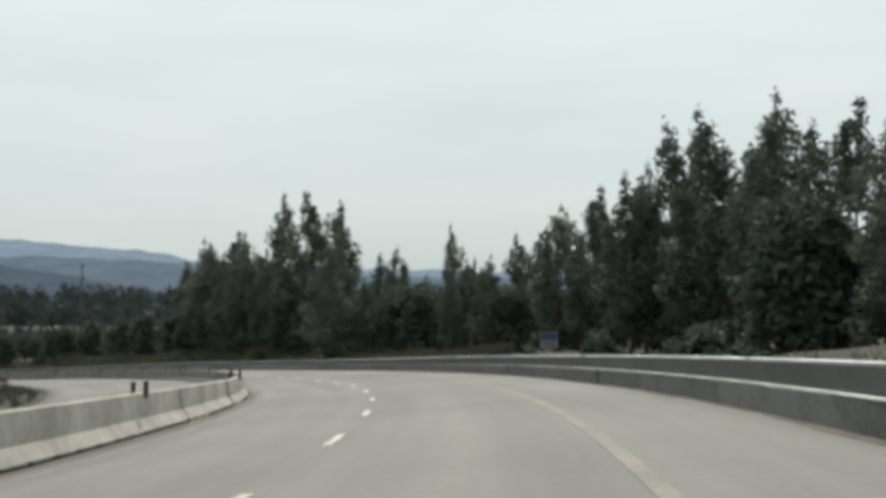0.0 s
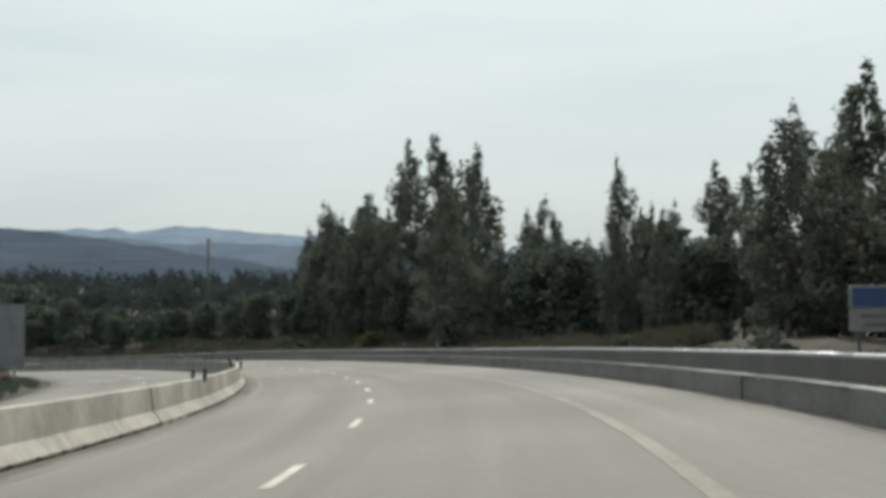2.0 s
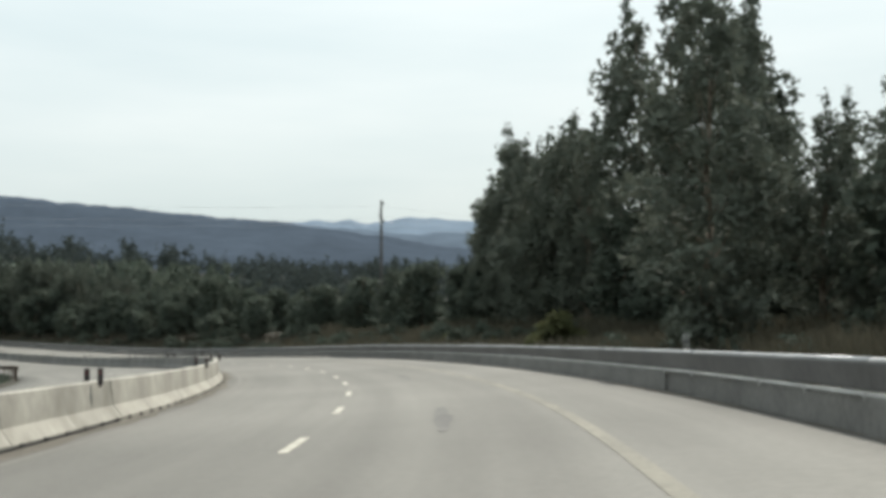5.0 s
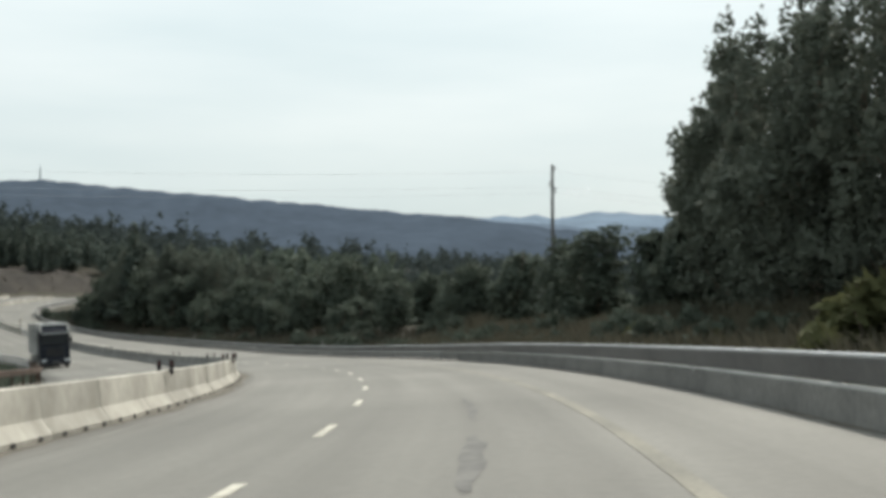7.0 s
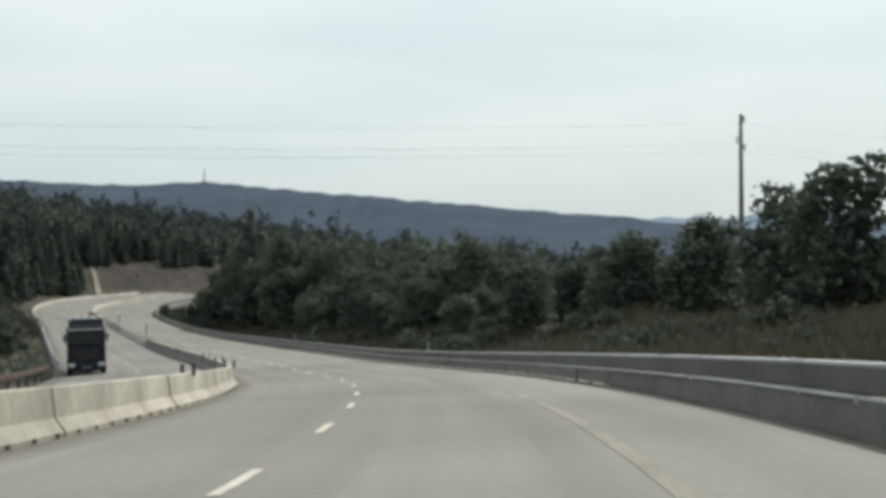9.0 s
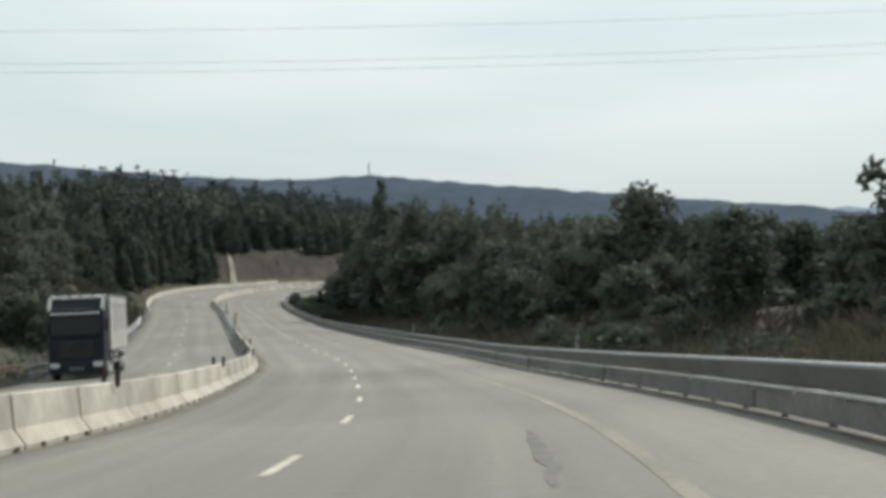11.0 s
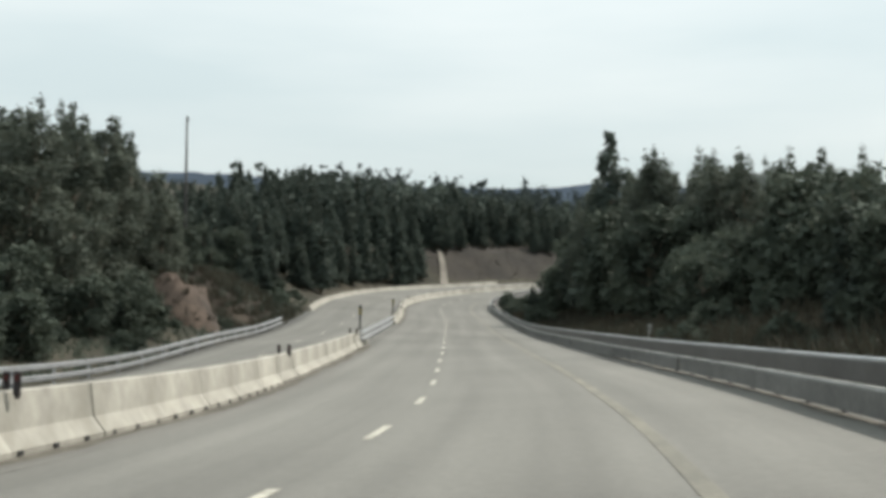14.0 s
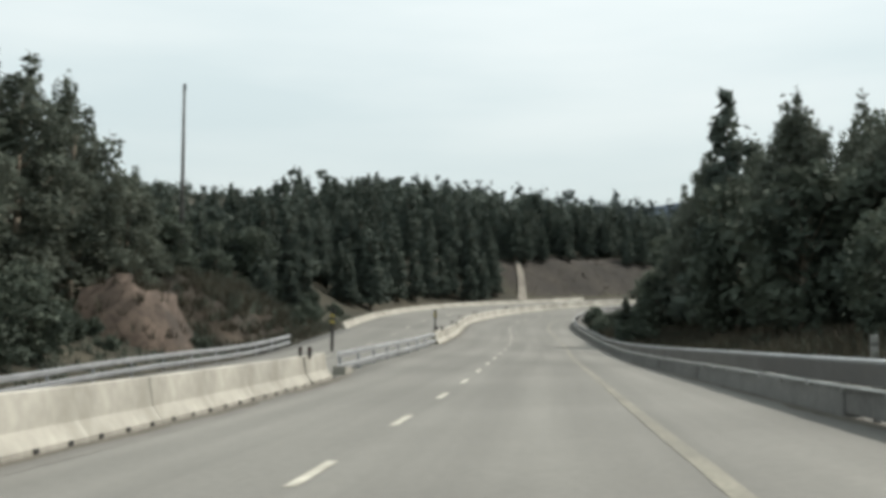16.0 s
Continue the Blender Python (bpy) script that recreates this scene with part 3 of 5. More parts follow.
# ---- far hills ----
def ridge(name, radius, rows, colour, glow, label):
    """A long wooded ridge round the valley: bearing (degrees left of the y axis) and height of its crest in degrees."""
    b = bmesh.new()
    az = np.arange(rows[0][0], rows[-1][0] + 0.01, 0.25)
    crest = np.interp(az, [r[0] for r in rows], [r[1] for r in rows])
    prev = None
    rng = np.random.RandomState(int(radius))
    rough = np.convolve(rng.rand(len(az) + 6), np.ones(3) / 3, "valid")[:len(az)]
    for a, e, jit in zip(az, crest, rough):
        top = radius * math.tan(radians(e)) + (jit - 0.5) * radius * 0.0034
        d = Vector((-math.sin(radians(a)), math.cos(radians(a)), 0))
        wob = 1 + 0.03 * math.sin(a * 0.21)
        col = []
        for k, (rr, hh) in enumerate(((0.62, -0.02), (0.74 * wob, 0.25), (0.86 * wob, 0.6), (0.95, 0.88), (1.0, 1.0), (1.12, 0.7))):
            p = d * radius * rr
            col.append(b.verts.new((p.x, p.y, top * hh * (1 if k > 3 else 1 + 0.05 * math.sin(a * (0.2 + 0.11 * k))) - (25 if k == 0 else 0))))
        if prev:
            for k in range(5):
                b.faces.new((prev[k], col[k], col[k + 1], prev[k + 1]))
        prev = col
    bmesh.ops.recalc_face_normals(b, faces=b.faces[:])
    # air haze is painted in: bluer base colour plus emission on each ridge
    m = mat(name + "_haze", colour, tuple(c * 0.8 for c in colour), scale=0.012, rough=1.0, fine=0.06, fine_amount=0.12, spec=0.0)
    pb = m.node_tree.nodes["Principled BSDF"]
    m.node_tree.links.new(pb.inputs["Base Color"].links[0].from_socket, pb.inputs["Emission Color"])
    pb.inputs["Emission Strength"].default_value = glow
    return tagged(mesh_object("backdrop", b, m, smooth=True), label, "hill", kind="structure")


ridge("near_hill", 1500, HILL_A, (0.045, 0.058, 0.075), 0.6, "wooded hill with a long even crest, blue-grey haze in its colour")
ridge("middle_hill", 2100, HILL_C, (0.065, 0.084, 0.106), 0.85, "lower ridge beyond the valley, blue haze in its colour")
ridge("far_hill", 2900, HILL_B, (0.1, 0.13, 0.162), 1.0, "distant mountain ridge, pale blue haze in its colour")

# ---- trees ----
def leaves(rng, lobes, count, size, slim=0.45, inner=0.35, droop=0.0):
    """Leaf sprays scattered in and round ellipsoid lobes: arrays of corners, four a spray."""
    vol = np.array([l[3] * l[4] * l[5] for l in lobes]) ** 0.72
    pick = rng.choice(len(lobes), count, p=vol / vol.sum())
    L = np.array(lobes)[pick]
    d = rng.normal(size=(count, 3))
    d /= np.linalg.norm(d, axis=1)[:, None]
    rad = np.where(rng.rand(count) < inner, rng.rand(count) ** 0.5 * 0.7, 0.64 + 0.4 * rng.rand(count))
    c = L[:, :3] + d * rad[:, None] * L[:, 3:6]
    a = rng.normal(size=(count, 3))
    a[:, 2] = a[:, 2] * 0.7 - droop
    a /= np.linalg.norm(a, axis=1)[:, None]
    b = np.cross(a, rng.normal(size=(count, 3)))
    b /= np.linalg.norm(b, axis=1)[:, None]
    sz = size * (0.6 + 0.9 * rng.rand(count))[:, None] * np.where(rad < 0.7, 1.5, 1.0)[:, None]
    a, b = a * sz, b * sz * slim
    return np.stack((c - a, c + b * 0.9 - a * 0.2, c + a, c - b + a * 0.1), 1)


def leaf_mesh(name, quads_, material):
    n = len(quads_)
    me = bpy.data.meshes.new(name)
    me.vertices.add(n * 4)
    me.vertices.foreach_set("co", quads_.reshape(-1))
    me.loops.add(n * 4)
    me.loops.foreach_set("vertex_index", np.arange(n * 4))
    me.polygons.add(n)
    me.polygons.foreach_set("loop_start", np.arange(n) * 4)
    me.polygons.foreach_set("loop_total", np.full(n, 4))
    me.update(calc_edges=True)
    me.materials.append(material)
    return me


def trunk_bm(rng, height, r0, lean, limbs):
    """A tapered, bent trunk with limbs."""
    bm = bmesh.new()
    pts = []
    for k in range(8):
        u = k / 7
        pts.append(Vector((lean[0] * u ** 1.6 * height + 0.12 * rng.normal() * u, lean[1] * u ** 1.6 * height + 0.12 * rng.normal() * u, u * height - 0.3)))
    for k in range(7):
        rod(bm, pts[k], pts[k + 1], r0 * (1 - 0.85 * k / 7), r0 * (1 - 0.85 * (k + 1) / 7), 6)
    for tip, u in limbs:
        i = min(6, int(u * 7))
        a = pts[i].lerp(pts[i + 1], u * 7 - i)
        tip = Vector(tip)
        m1 = a.lerp(tip, 0.5) + Vector((0, 0, -0.08 * (tip - a).length))
        rod(bm, a, m1, r0 * 0.32 * (1 - 0.5 * u), r0 * 0.2, 3)
        rod(bm, m1, tip, r0 * 0.2, r0 * 0.06, 3)
    return bm


PROTO = {}


def make_tree(kind, seed, label):
    """One tree of unit plan at its true size; kept below ground level as a copy source until placed."""
    rng = np.random.RandomState(seed)
    lobes, limbs = [], []
    if kind == "eucalyptus":
        H, r0 = 18.0, 0.24
        lean = (0.03 * rng.normal() - 0.02, 0.03 * rng.normal())
        n = 46
        for k in range(n):
            u = 0.1 + 0.86 * (k + rng.rand()) / n
            w = 3.9 * math.sin(math.pi * min(1.0, 0.22 + 0.78 * u)) ** 0.75 + 0.25
            a = k * 2.4 + 0.8 * rng.normal()
            rr = w * (0.3 + 0.55 * rng.rand())
            cx, cy, cz = rr * math.cos(a) + lean[0] * u ** 1.6 * H, rr * math.sin(a) + lean[1] * u ** 1.6 * H, u * H
            r = 0.28 * w + 0.22
            lobes.append((cx, cy, cz, r, r, 0.8 + 0.8 * rng.rand()))
            if k % 2:
                limbs.append(((cx, cy, cz), max(0.1, u - 0.12)))
        for k in range(3):
            a = rng.rand() * 6.283
            lobes.append((0.5 * math.cos(a) + lean[0] * H, 0.5 * math.sin(a) + lean[1] * H, H * (0.93 + 0.05 * k), 0.7 - 0.15 * k, 0.7 - 0.15 * k, 1.2))
        q = leaves(rng, lobes, 6000, 0.21, 0.42, 0.25, 0.45)
        leafm, ratio = M_LEAF_EUC, H * 1.03
    elif kind == "pine":
        H, r0 = 12.0, 0.17
        lean = (0.01 * rng.normal(), 0.01 * rng.normal())
        n = 22
        for k in range(n):
            u = 0.1 + 0.9 * (k + 0.5 * rng.rand()) / n
            w = 2.3 * (1 - u) ** 0.8 * (0.75 + 0.5 * rng.rand()) + 0.12
            for j in range(3):
                a = rng.rand() * 6.283
                cx, cy = w * 0.55 * math.cos(a), w * 0.55 * math.sin(a)
                lobes.append((cx, cy, u * H, w * 0.62, w * 0.62, 0.55))
            limbs.append(((w * math.cos(a), w * math.sin(a), u * H), max(0.06, u - 0.05)))
        q = leaves(rng, lobes, 1550, 0.33, 0.42, 0.35, 0.1)
        leafm, ratio = M_LEAF_PINE, H
    elif kind == "oak":
        H, r0 = 7.5, 0.18
        lean = (0.04 * rng.normal(), 0.04 * rng.normal())
        for k in range(26):
            a, e = k * 2.4 + 0.5 * rng.normal(), (k + rng.rand()) / 26
            rr = 1.95 * math.sqrt(rng.rand()) * math.sin(math.pi * (0.25 + 0.62 * e)) ** 0.5
            cx, cy, cz = rr * math.cos(a), rr * math.sin(a), H * (0.1 + 0.76 * e)
            w = 0.95 + 0.55 * rng.rand() - 0.25 * e
            lobes.append((cx, cy, cz, w, w, w * 0.85))
            limbs.append(((cx, cy, cz), 0.2 + 0.4 * e))
        q = leaves(rng, lobes, 2300, 0.2, 0.52, 0.35, 0.0)
        leafm, ratio = M_LEAF_BUSH, H * 0.98
    else:
        H, r0 = 2.4, 0.05
        lean = (0.05, 0.02)
        for k in range(9):
            a = rng.rand() * 6.283
            rr = 1.1 * math.sqrt(rng.rand())
            cx, cy, cz = rr * math.cos(a), rr * math.sin(a), H * (0.12 + 0.7 * rng.rand() * (1 - 0.35 * rr))
            w = 0.4 + 0.3 * rng.rand()
            lobes.append((cx, cy, cz, w, w, w))
            limbs.append(((cx, cy, cz), 0.2 + 0.3 * rng.rand()))
        q = leaves(rng, lobes, 600, 0.21, 0.45, 0.3, -0.2)
        leafm, ratio = (M_LEAF_YELLOW if "yellow" in label else M_LEAF_BUSH), H
    top = thing(kind + ("_tree" if kind != "shrub" else ""), pose(0, 0, -500), label, "tree" if kind != "shrub" else "shrub")
    part("trunk", trunk_bm(rng, H * 0.93, r0, lean, limbs), M_BARK, top, "", True)
    crown = new("crown", leaf_mesh("crown", q, leafm))
    crown.parent = top
    PROTO.setdefault((kind, "yellow" in label), []).append((top, ratio))
    return top


for sd in (11, 12, 13, 14):
    make_tree("eucalyptus", sd, "tall wind-bent eucalyptus with loose dark grey-green foliage")
for sd in (21, 22, 23):
    make_tree("pine", sd, "dark narrow conifer with dense needles to the ground")
for sd in (31, 32, 33):
    make_tree("oak", sd, "dense round broadleaf tree with dark olive foliage")
for sd in (41, 42):
    make_tree("shrub", sd, "low olive-green roadside shrub")
for sd in (43, 44):
    make_tree("shrub", sd, "low yellow-green roadside shrub")

place_rng = np.random.RandomState(5)
USED = set()


def plant(kind, x, y, height, yellow=False, wide=1.0, group=""):
    protos = PROTO[(kind, yellow)]
    k = place_rng.randint(len(protos))
    src, own = protos[k]
    z = float(ground_z(np.array([x]), np.array([y]))[0])
    f = height / own
    w = f ** 0.75 * wide * (0.85 + 0.3 * (math.sin(x * 12.9 + y * 78.2) * 43758.5 % 1.0))
    m = pose(x, y, z - 0.1, 0, 0, place_rng.rand() * 360)
    if src.name not in USED:
        USED.add(src.name)
        src.matrix_world = m
        src.scale = (w, w, f)
        if group:
            src["group"] = group
        return src
    ob = copy_thing(src, m)
    ob.scale = (w, w, f)
    if group:
        ob["group"] = group
    return ob


def row(kind, rows, group="", yellow=False, wide=1.0):
    """Trees by station, distance right of the driven line, and height."""
    global place_rng
    place_rng = np.random.RandomState(int(rows[0][0] * 10 + rows[0][1] * 7 + 2000))
    for s_, lat_, h_ in rows:
        p = on(s_, lat_)
        plant(kind, p.x, p.y, h_, yellow, wide, group)


def grove(kind, count, s0, s1, lat0, lat1, h0, h1, group="", yellow=False, wide=1.0):
    global place_rng
    place_rng = np.random.RandomState(int(s0 * 31 + s1 * 17 + lat0 * 13 + lat1 * 7 + count + 5000))
    for _ in range(count):
        s_, lat_ = s0 + (s1 - s0) * place_rng.rand(), lat0 + (lat1 - lat0) * place_rng.rand()
        p = on(s_, lat_)
        plant(kind, p.x, p.y, h0 + (h1 - h0) * place_rng.rand(), yellow, wide, group)

# ---- barriers ----
def segment_bm(profile, length, end=0.985):
    """A straight precast length along y of the given (x, z) outline, with chamfered ends."""
    bm = bmesh.new()
    rows = []
    for y, shrink in ((0.008, end), (0.035, 1.0), (length - 0.035, 1.0), (length - 0.008, end)):
        cx = sum(p[0] for p in profile) / len(profile)
        rows.append([bm.verts.new((cx + (x - cx) * shrink, y, z * (shrink if z > 0.1 else 1))) for x, z in profile])
    n = len(profile)
    for i in range(3):
        for j in range(n):
            k = (j + 1) % n
            bm.faces.new((rows[i][j], rows[i + 1][j], rows[i + 1][k], rows[i][k]))
    bm.faces.new(rows[0])
    bm.faces.new(rows[-1])
    bmesh.ops.recalc_face_normals(bm, faces=bm.faces[:])
    return bm


def barrier_run(name, piece_name, profile, lat, s0, s1, length, material, label, end=0.985, back=None):
    """A run of precast pieces, each an object on one shared mesh, standing end to end along the road."""
    top = thing(name, along(s0, lat), label, "barrier")
    inv = top.matrix_world.inverted()
    me = None
    count = int((s1 - s0) / length)
    rng = np.random.RandomState(count)
    for i in range(count):
        a, b = on(s0 + i * length, lat), on(s0 + (i + 1) * length, lat)
        d = b - a
        if me is None:
            first = part(piece_name, segment_bm(profile, length * 1.004, end), material, top)
            me = first.data
            ob = first
            # the far side gets a darker concrete, its shade put into the colour
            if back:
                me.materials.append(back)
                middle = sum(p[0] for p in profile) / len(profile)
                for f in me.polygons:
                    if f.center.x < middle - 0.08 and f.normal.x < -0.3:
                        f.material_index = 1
        else:
            ob = new(piece_name, me)
            ob.parent = top
        yaw = math.degrees(math.atan2(-d.x, d.y))
        sway = 0.014 * rng.normal()
        m = pose(a.x + sway * d.y / d.length, a.y - sway * d.x / d.length, a.z - 0.01, math.degrees(math.atan2(d.z, math.hypot(d.x, d.y))), rng.normal() * 0.35, yaw + rng.normal() * 0.12)
        ob.matrix_parent_inverse = inv
        ob.matrix_basis = m @ Matrix.Diagonal((1, d.length / length, 1, 1))
    return top


JERSEY = [(0.0, 0.0), (0.0, 0.09), (-0.17, 0.31), (-0.235, 0.78), (-0.25, 0.8), (-0.37, 0.8), (-0.385, 0.78), (-0.45, 0.31), (-0.62, 0.09), (-0.62, 0.0)]
barrier_run("median_barrier", "concrete_block", JERSEY, LAT_MED, MED_START, MED_END, 3.1, M_CONC, "row of concrete median barrier blocks, pale in front, back darkened for shade", 0.975, M_CONC_GREY)
barrier_run("median_barrier", "concrete_block", JERSEY, LAT_MED, MED_AGAIN, S_END - 4, 3.5, M_CONC, "pale concrete median barrier beyond the guard rail gap", 0.995)


def w_beam(lat, s0, s1, base, side, name, label, post_step=4.0, doubled=False, material=None, tall=1.0):
    """A corrugated steel rail on posts. side: which way the face looks (-1 left, 1 right)."""
    top = thing(name, pose(*on(s0, lat)), label, "guard rail")
    inv = top.matrix_world.inverted()
    rails = (base,) if not doubled else (base, base - 0.4)
    for z in rails:
        face = [(0.02, -0.155), (0.0, -0.15), (0.075, -0.105), (0.08, -0.06), (0.015, -0.02), (0.015, 0.02), (0.08, 0.06), (0.075, 0.105), (0.0, 0.15), (0.02, 0.158)]
        prof = [(lat + side * x, z + h * tall) for x, h in face] + [(lat + side * (x - 0.012), z + h * tall) for x, h in reversed(face[1:-1])]
        b = bmesh.new()
        sweep(b, prof, s0, s1, 2.0, closed=True)
        ob = part("rail", b, material or M_STEEL, top)
        ob.matrix_parent_inverse = inv
    pb = bmesh.new()
    box(pb, (0.1, 0.06, base + 0.5), (0, 0, (base + 0.1) / 2 - 0.2), bevel=0.012)
    me = None
    s_ = s0 + 1.0
    while s_ < s1 - 0.5:
        if me is None:
            ob = part("post", pb, material or M_STEEL, top)
            me = ob.data
        else:
            ob = new("post", me)
            ob.parent = top
        ob.matrix_parent_inverse = inv
        ob.matrix_basis = pose(*on(s_, lat - side * 0.07), 0, 0, heading(s_))
        s_ += post_step
    return top



def plate_rail(lat, s0, s1, label):
    """A flat steel plate with a cap tube, added for its sunlit top edge, on short posts, standing over the low shoulder
    wall.
    """
    top = thing("guard_rail", pose(*on(s0, lat)), label, "guard rail")
    inv = top.matrix_world.inverted()
    plate = ((0.0, 0.445), (0.03, 0.45), (0.07, 0.72), (0.06, 0.74), (0.0, 0.745), (0.0, 0.735), (0.045, 0.715), (0.02, 0.47))
    # added tube in brighter steel paints the plate's sunlit rim
    cap = [(0.035 + 0.04 * math.cos(a), 0.755 + 0.03 * math.sin(a)) for a in [k * math.pi / 5 for k in range(10)]]
    for name, outline, material, note in (("plate", plate, M_STEEL_OLD, ""), ("cap", cap, M_STEEL, "bright galvanised tube added for the sunlit top edge")):
        rail_len, u = 8.0, s0
        while u < s1 - rail_len:
            b = bmesh.new()
            sweep(b, [(lat - x, h) for x, h in outline], u + 0.006, u + rail_len - 0.006, 2.0, closed=True)
            ob = part(name, b, material, top, note, name == "cap")
            ob.matrix_parent_inverse = inv
            u += rail_len
    me, u = None, s0 + 1.0
    while u < s1 - 0.5:
        if me is None:
            b = bmesh.new()
            box(b, (0.09, 0.07, 0.9), (0, 0, 0.28), bevel=0.01)
            ob = part("post", b, M_STEEL_OLD, top)
            me = ob.data
        else:
            ob = new("post", me)
            ob.parent = top
        ob.matrix_parent_inverse = inv
        ob.matrix_basis = pose(*on(u, lat + 0.05), 0, 0, heading(u))
        u += 2.0
    return top


LOW_WALL = [(-0.1, 0.0), (-0.095, 0.39), (-0.085, 0.4), (0.19, 0.4), (0.2, 0.39), (0.22, 0.0)]
PANEL = [(-0.1, 0.07), (-0.095, 0.39), (-0.085, 0.4), (-0.05, 0.4), (-0.05, 0.07)]
barrier_run("shoulder_wall", "concrete_block", LOW_WALL, LAT_RIGHT, -38.5, 151.6, 5.0, M_CONC_GREY, "low grey weathered concrete wall along the shoulder", 0.998)
barrier_run("shoulder_panels", "panel", PANEL, LAT_RIGHT, 151.5, 231.6, 4.0, M_CONC_GREY, "grey barrier panels standing clear of the ground along the shoulder", 0.998)
barrier_run("shoulder_wall", "concrete_block", LOW_WALL, LAT_RIGHT, 231.5, S_END - 4, 5.0, M_CONC_GREY, "low grey weathered concrete wall beyond the panels", 0.998)
# coping is coloured paler than the wall to paint its sunlit top edge
barrier_run("wall_coping", "coping_block", [(-0.12, 0.402), (-0.12, 0.412), (-0.1, 0.43), (0.03, 0.432), (0.03, 0.402)], LAT_RIGHT, -38.5, S_END - 6, 2.0, M_COPING, "thin coping blocks on the low shoulder wall, pale for its sunlit top", 0.86)
plate_rail(LAT_RIGHT, -38.5, S_END - 4, "weathered grey steel rail plate above the low shoulder wall")
w_beam(LAT_MED - 0.31, MED_END + 0.3, MED_AGAIN - 0.2, 0.62, 1, "guard_rail", "short galvanised guard rail closing a gap in the median", 4.0, True, None, 0.6)
w_beam(LAT_OPP_OUT - 0.35, 204, RAIL_END, 0.66, 1, "guard_rail", "galvanised double guard rail along the opposite carriageway", 4.0, True, None, 0.68)
# this stretch takes the rust-brown colour to stand for its shaded face
w_beam(LAT_OPP_OUT - 0.75, 150, 203.5, 0.72, 1, "guard_rail", "rust-brown guard rail at the verge edge, darkened for its shaded face", 4.0, False, M_RUST_AND_SHADE)
w_beam(LAT_OPP_OUT - 3.0, -34, 148, 0.78, 1, "guard_rail", "rust-brown guard rail on the grassy inner verge", 4.0, False, M_RUST_AND_SHADE)
barrier_run("verge_barrier", "concrete_block", [(x, z * 0.7) for x, z in JERSEY], LAT_OPP_OUT + 0.1, RAIL_END + 22, S_END - 6, 3.5, M_CONC, "pale concrete barrier along the far verge", 0.998)

t = thing("barrier_end", along(MED_END + 0.1, LAT_MED - 0.2), "low sloping white concrete end block at the rail gap", "barrier end")
b = bmesh.new()
box(b, (0.42, 1.5, 0.3), (0, 0.75, 0.14), bevel=0.03)
for v in b.verts:
    if v.co.y > 1.0 and v.co.z > 0.1:
        v.co.z -= 0.12
part("end_block", b, M_CONC, t)

# ---- delineators, drain mouths, marker posts ----
M_DELIN = mat("dark_plastic", (0.02, 0.018, 0.02), (0.045, 0.035, 0.035), scale=8, rough=0.5)
M_RED = mat("red_reflector", (0.045, 0.012, 0.012), (0.08, 0.018, 0.016), scale=10, rough=0.3)
M_WHITEP = mat("white_painted_post", (0.2, 0.2, 0.185), (0.32, 0.32, 0.3), scale=4, rough=0.7, fine=20, fine_amount=0.15)
first_delin = None
DELIN = (7.0, 23.1, 41, 59, 75, 91, 107, 123, 139, 154.4, 172, 188.8, 204.2, 224.2, 247.5, 290, 306, 322, 338, 354)
for s in DELIN:
    if s < MED_END - 1 or s > MED_AGAIN + 2:
        for lat in (LAT_MED - 0.13, LAT_MED - 0.5):
            m = along(s + (0.0 if lat > LAT_MED - 0.3 else 0.5), lat, 0.72)
            if first_delin is None:
                first_delin = thing("delineator", m, "small dark delineator plate with a reflector on the barrier", "delineator", "barrier delineators")
                b = bmesh.new()
                box(b, (0.1, 0.025, 0.3), (0, 0, 0.17), bevel=0.01)
                part("plate", b, M_DELIN, first_delin)
                b = bmesh.new()
                box(b, (0.06, 0.012, 0.08), (0, -0.018, 0.24), bevel=0.004)
                part("reflector", b, M_RED, first_delin, "small red reflector")
                b = bmesh.new()
                box(b, (0.05, 0.05, 0.1), (0, 0.02, 0.03), bevel=0.006)
                part("bracket", b, M_DELIN, first_delin)
            else:
                copy_thing(first_delin, m)

# black strip painted in for the shadow gap below the blocks
b = bmesh.new()
sweep(b, [(LAT_MED - 0.02, 0.0), (LAT_MED + 0.015, 0.0), (LAT_MED + 0.012, 0.05), (LAT_MED - 0.02, 0.055)], -38, 92, 2.0, closed=True)
tagged(mesh_object("shadow_gap", b, M_BLACK), "black strip for the shadow gap under the median barrier", "drain", kind="structure")
drain_top = None
s = 1.0
while s < MED_END - 1:
    m = along(s, LAT_MED + 0.012, 0.035)
    if drain_top is None:
        drain_top = thing("drain_mouth", m, "small black block for the shaded inside of a drain opening", "drain", "drain openings")
        # a solid block, its black standing for the unlit hole
        b = bmesh.new()
        box(b, (0.03, 0.13, 0.085), bevel=0.012)
        part("opening", b, M_BLACK, drain_top)
    else:
        copy_thing(drain_top, m)
    s += 1.08

post_top = None
for s, lat in ((98.5, 5.9), (196, 6.3), (240, 6.3)):
    p = on(s, lat)
    z = float(ground_z(np.array([p.x]), np.array([p.y]))[0])
    m = pose(p.x, p.y, z - 0.05, 0, 1.5, heading(s))
    if post_top is None:
        post_top = thing("marker_post", m, "short whitish concrete marker post in the verge", "marker post", "verge marker posts")
        b = bmesh.new()
        box(b, (0.14, 0.14, 1.15), (0, 0, 0.57), bevel=0.02)
        part("shaft", b, M_WHITEP, post_top)
        b = bmesh.new()
        box(b, (0.145, 0.145, 0.1), (0, 0, 0.95), bevel=0.01)
        part("band", b, M_CONC_GREY, post_top)
    else:
        copy_thing(post_top, m)

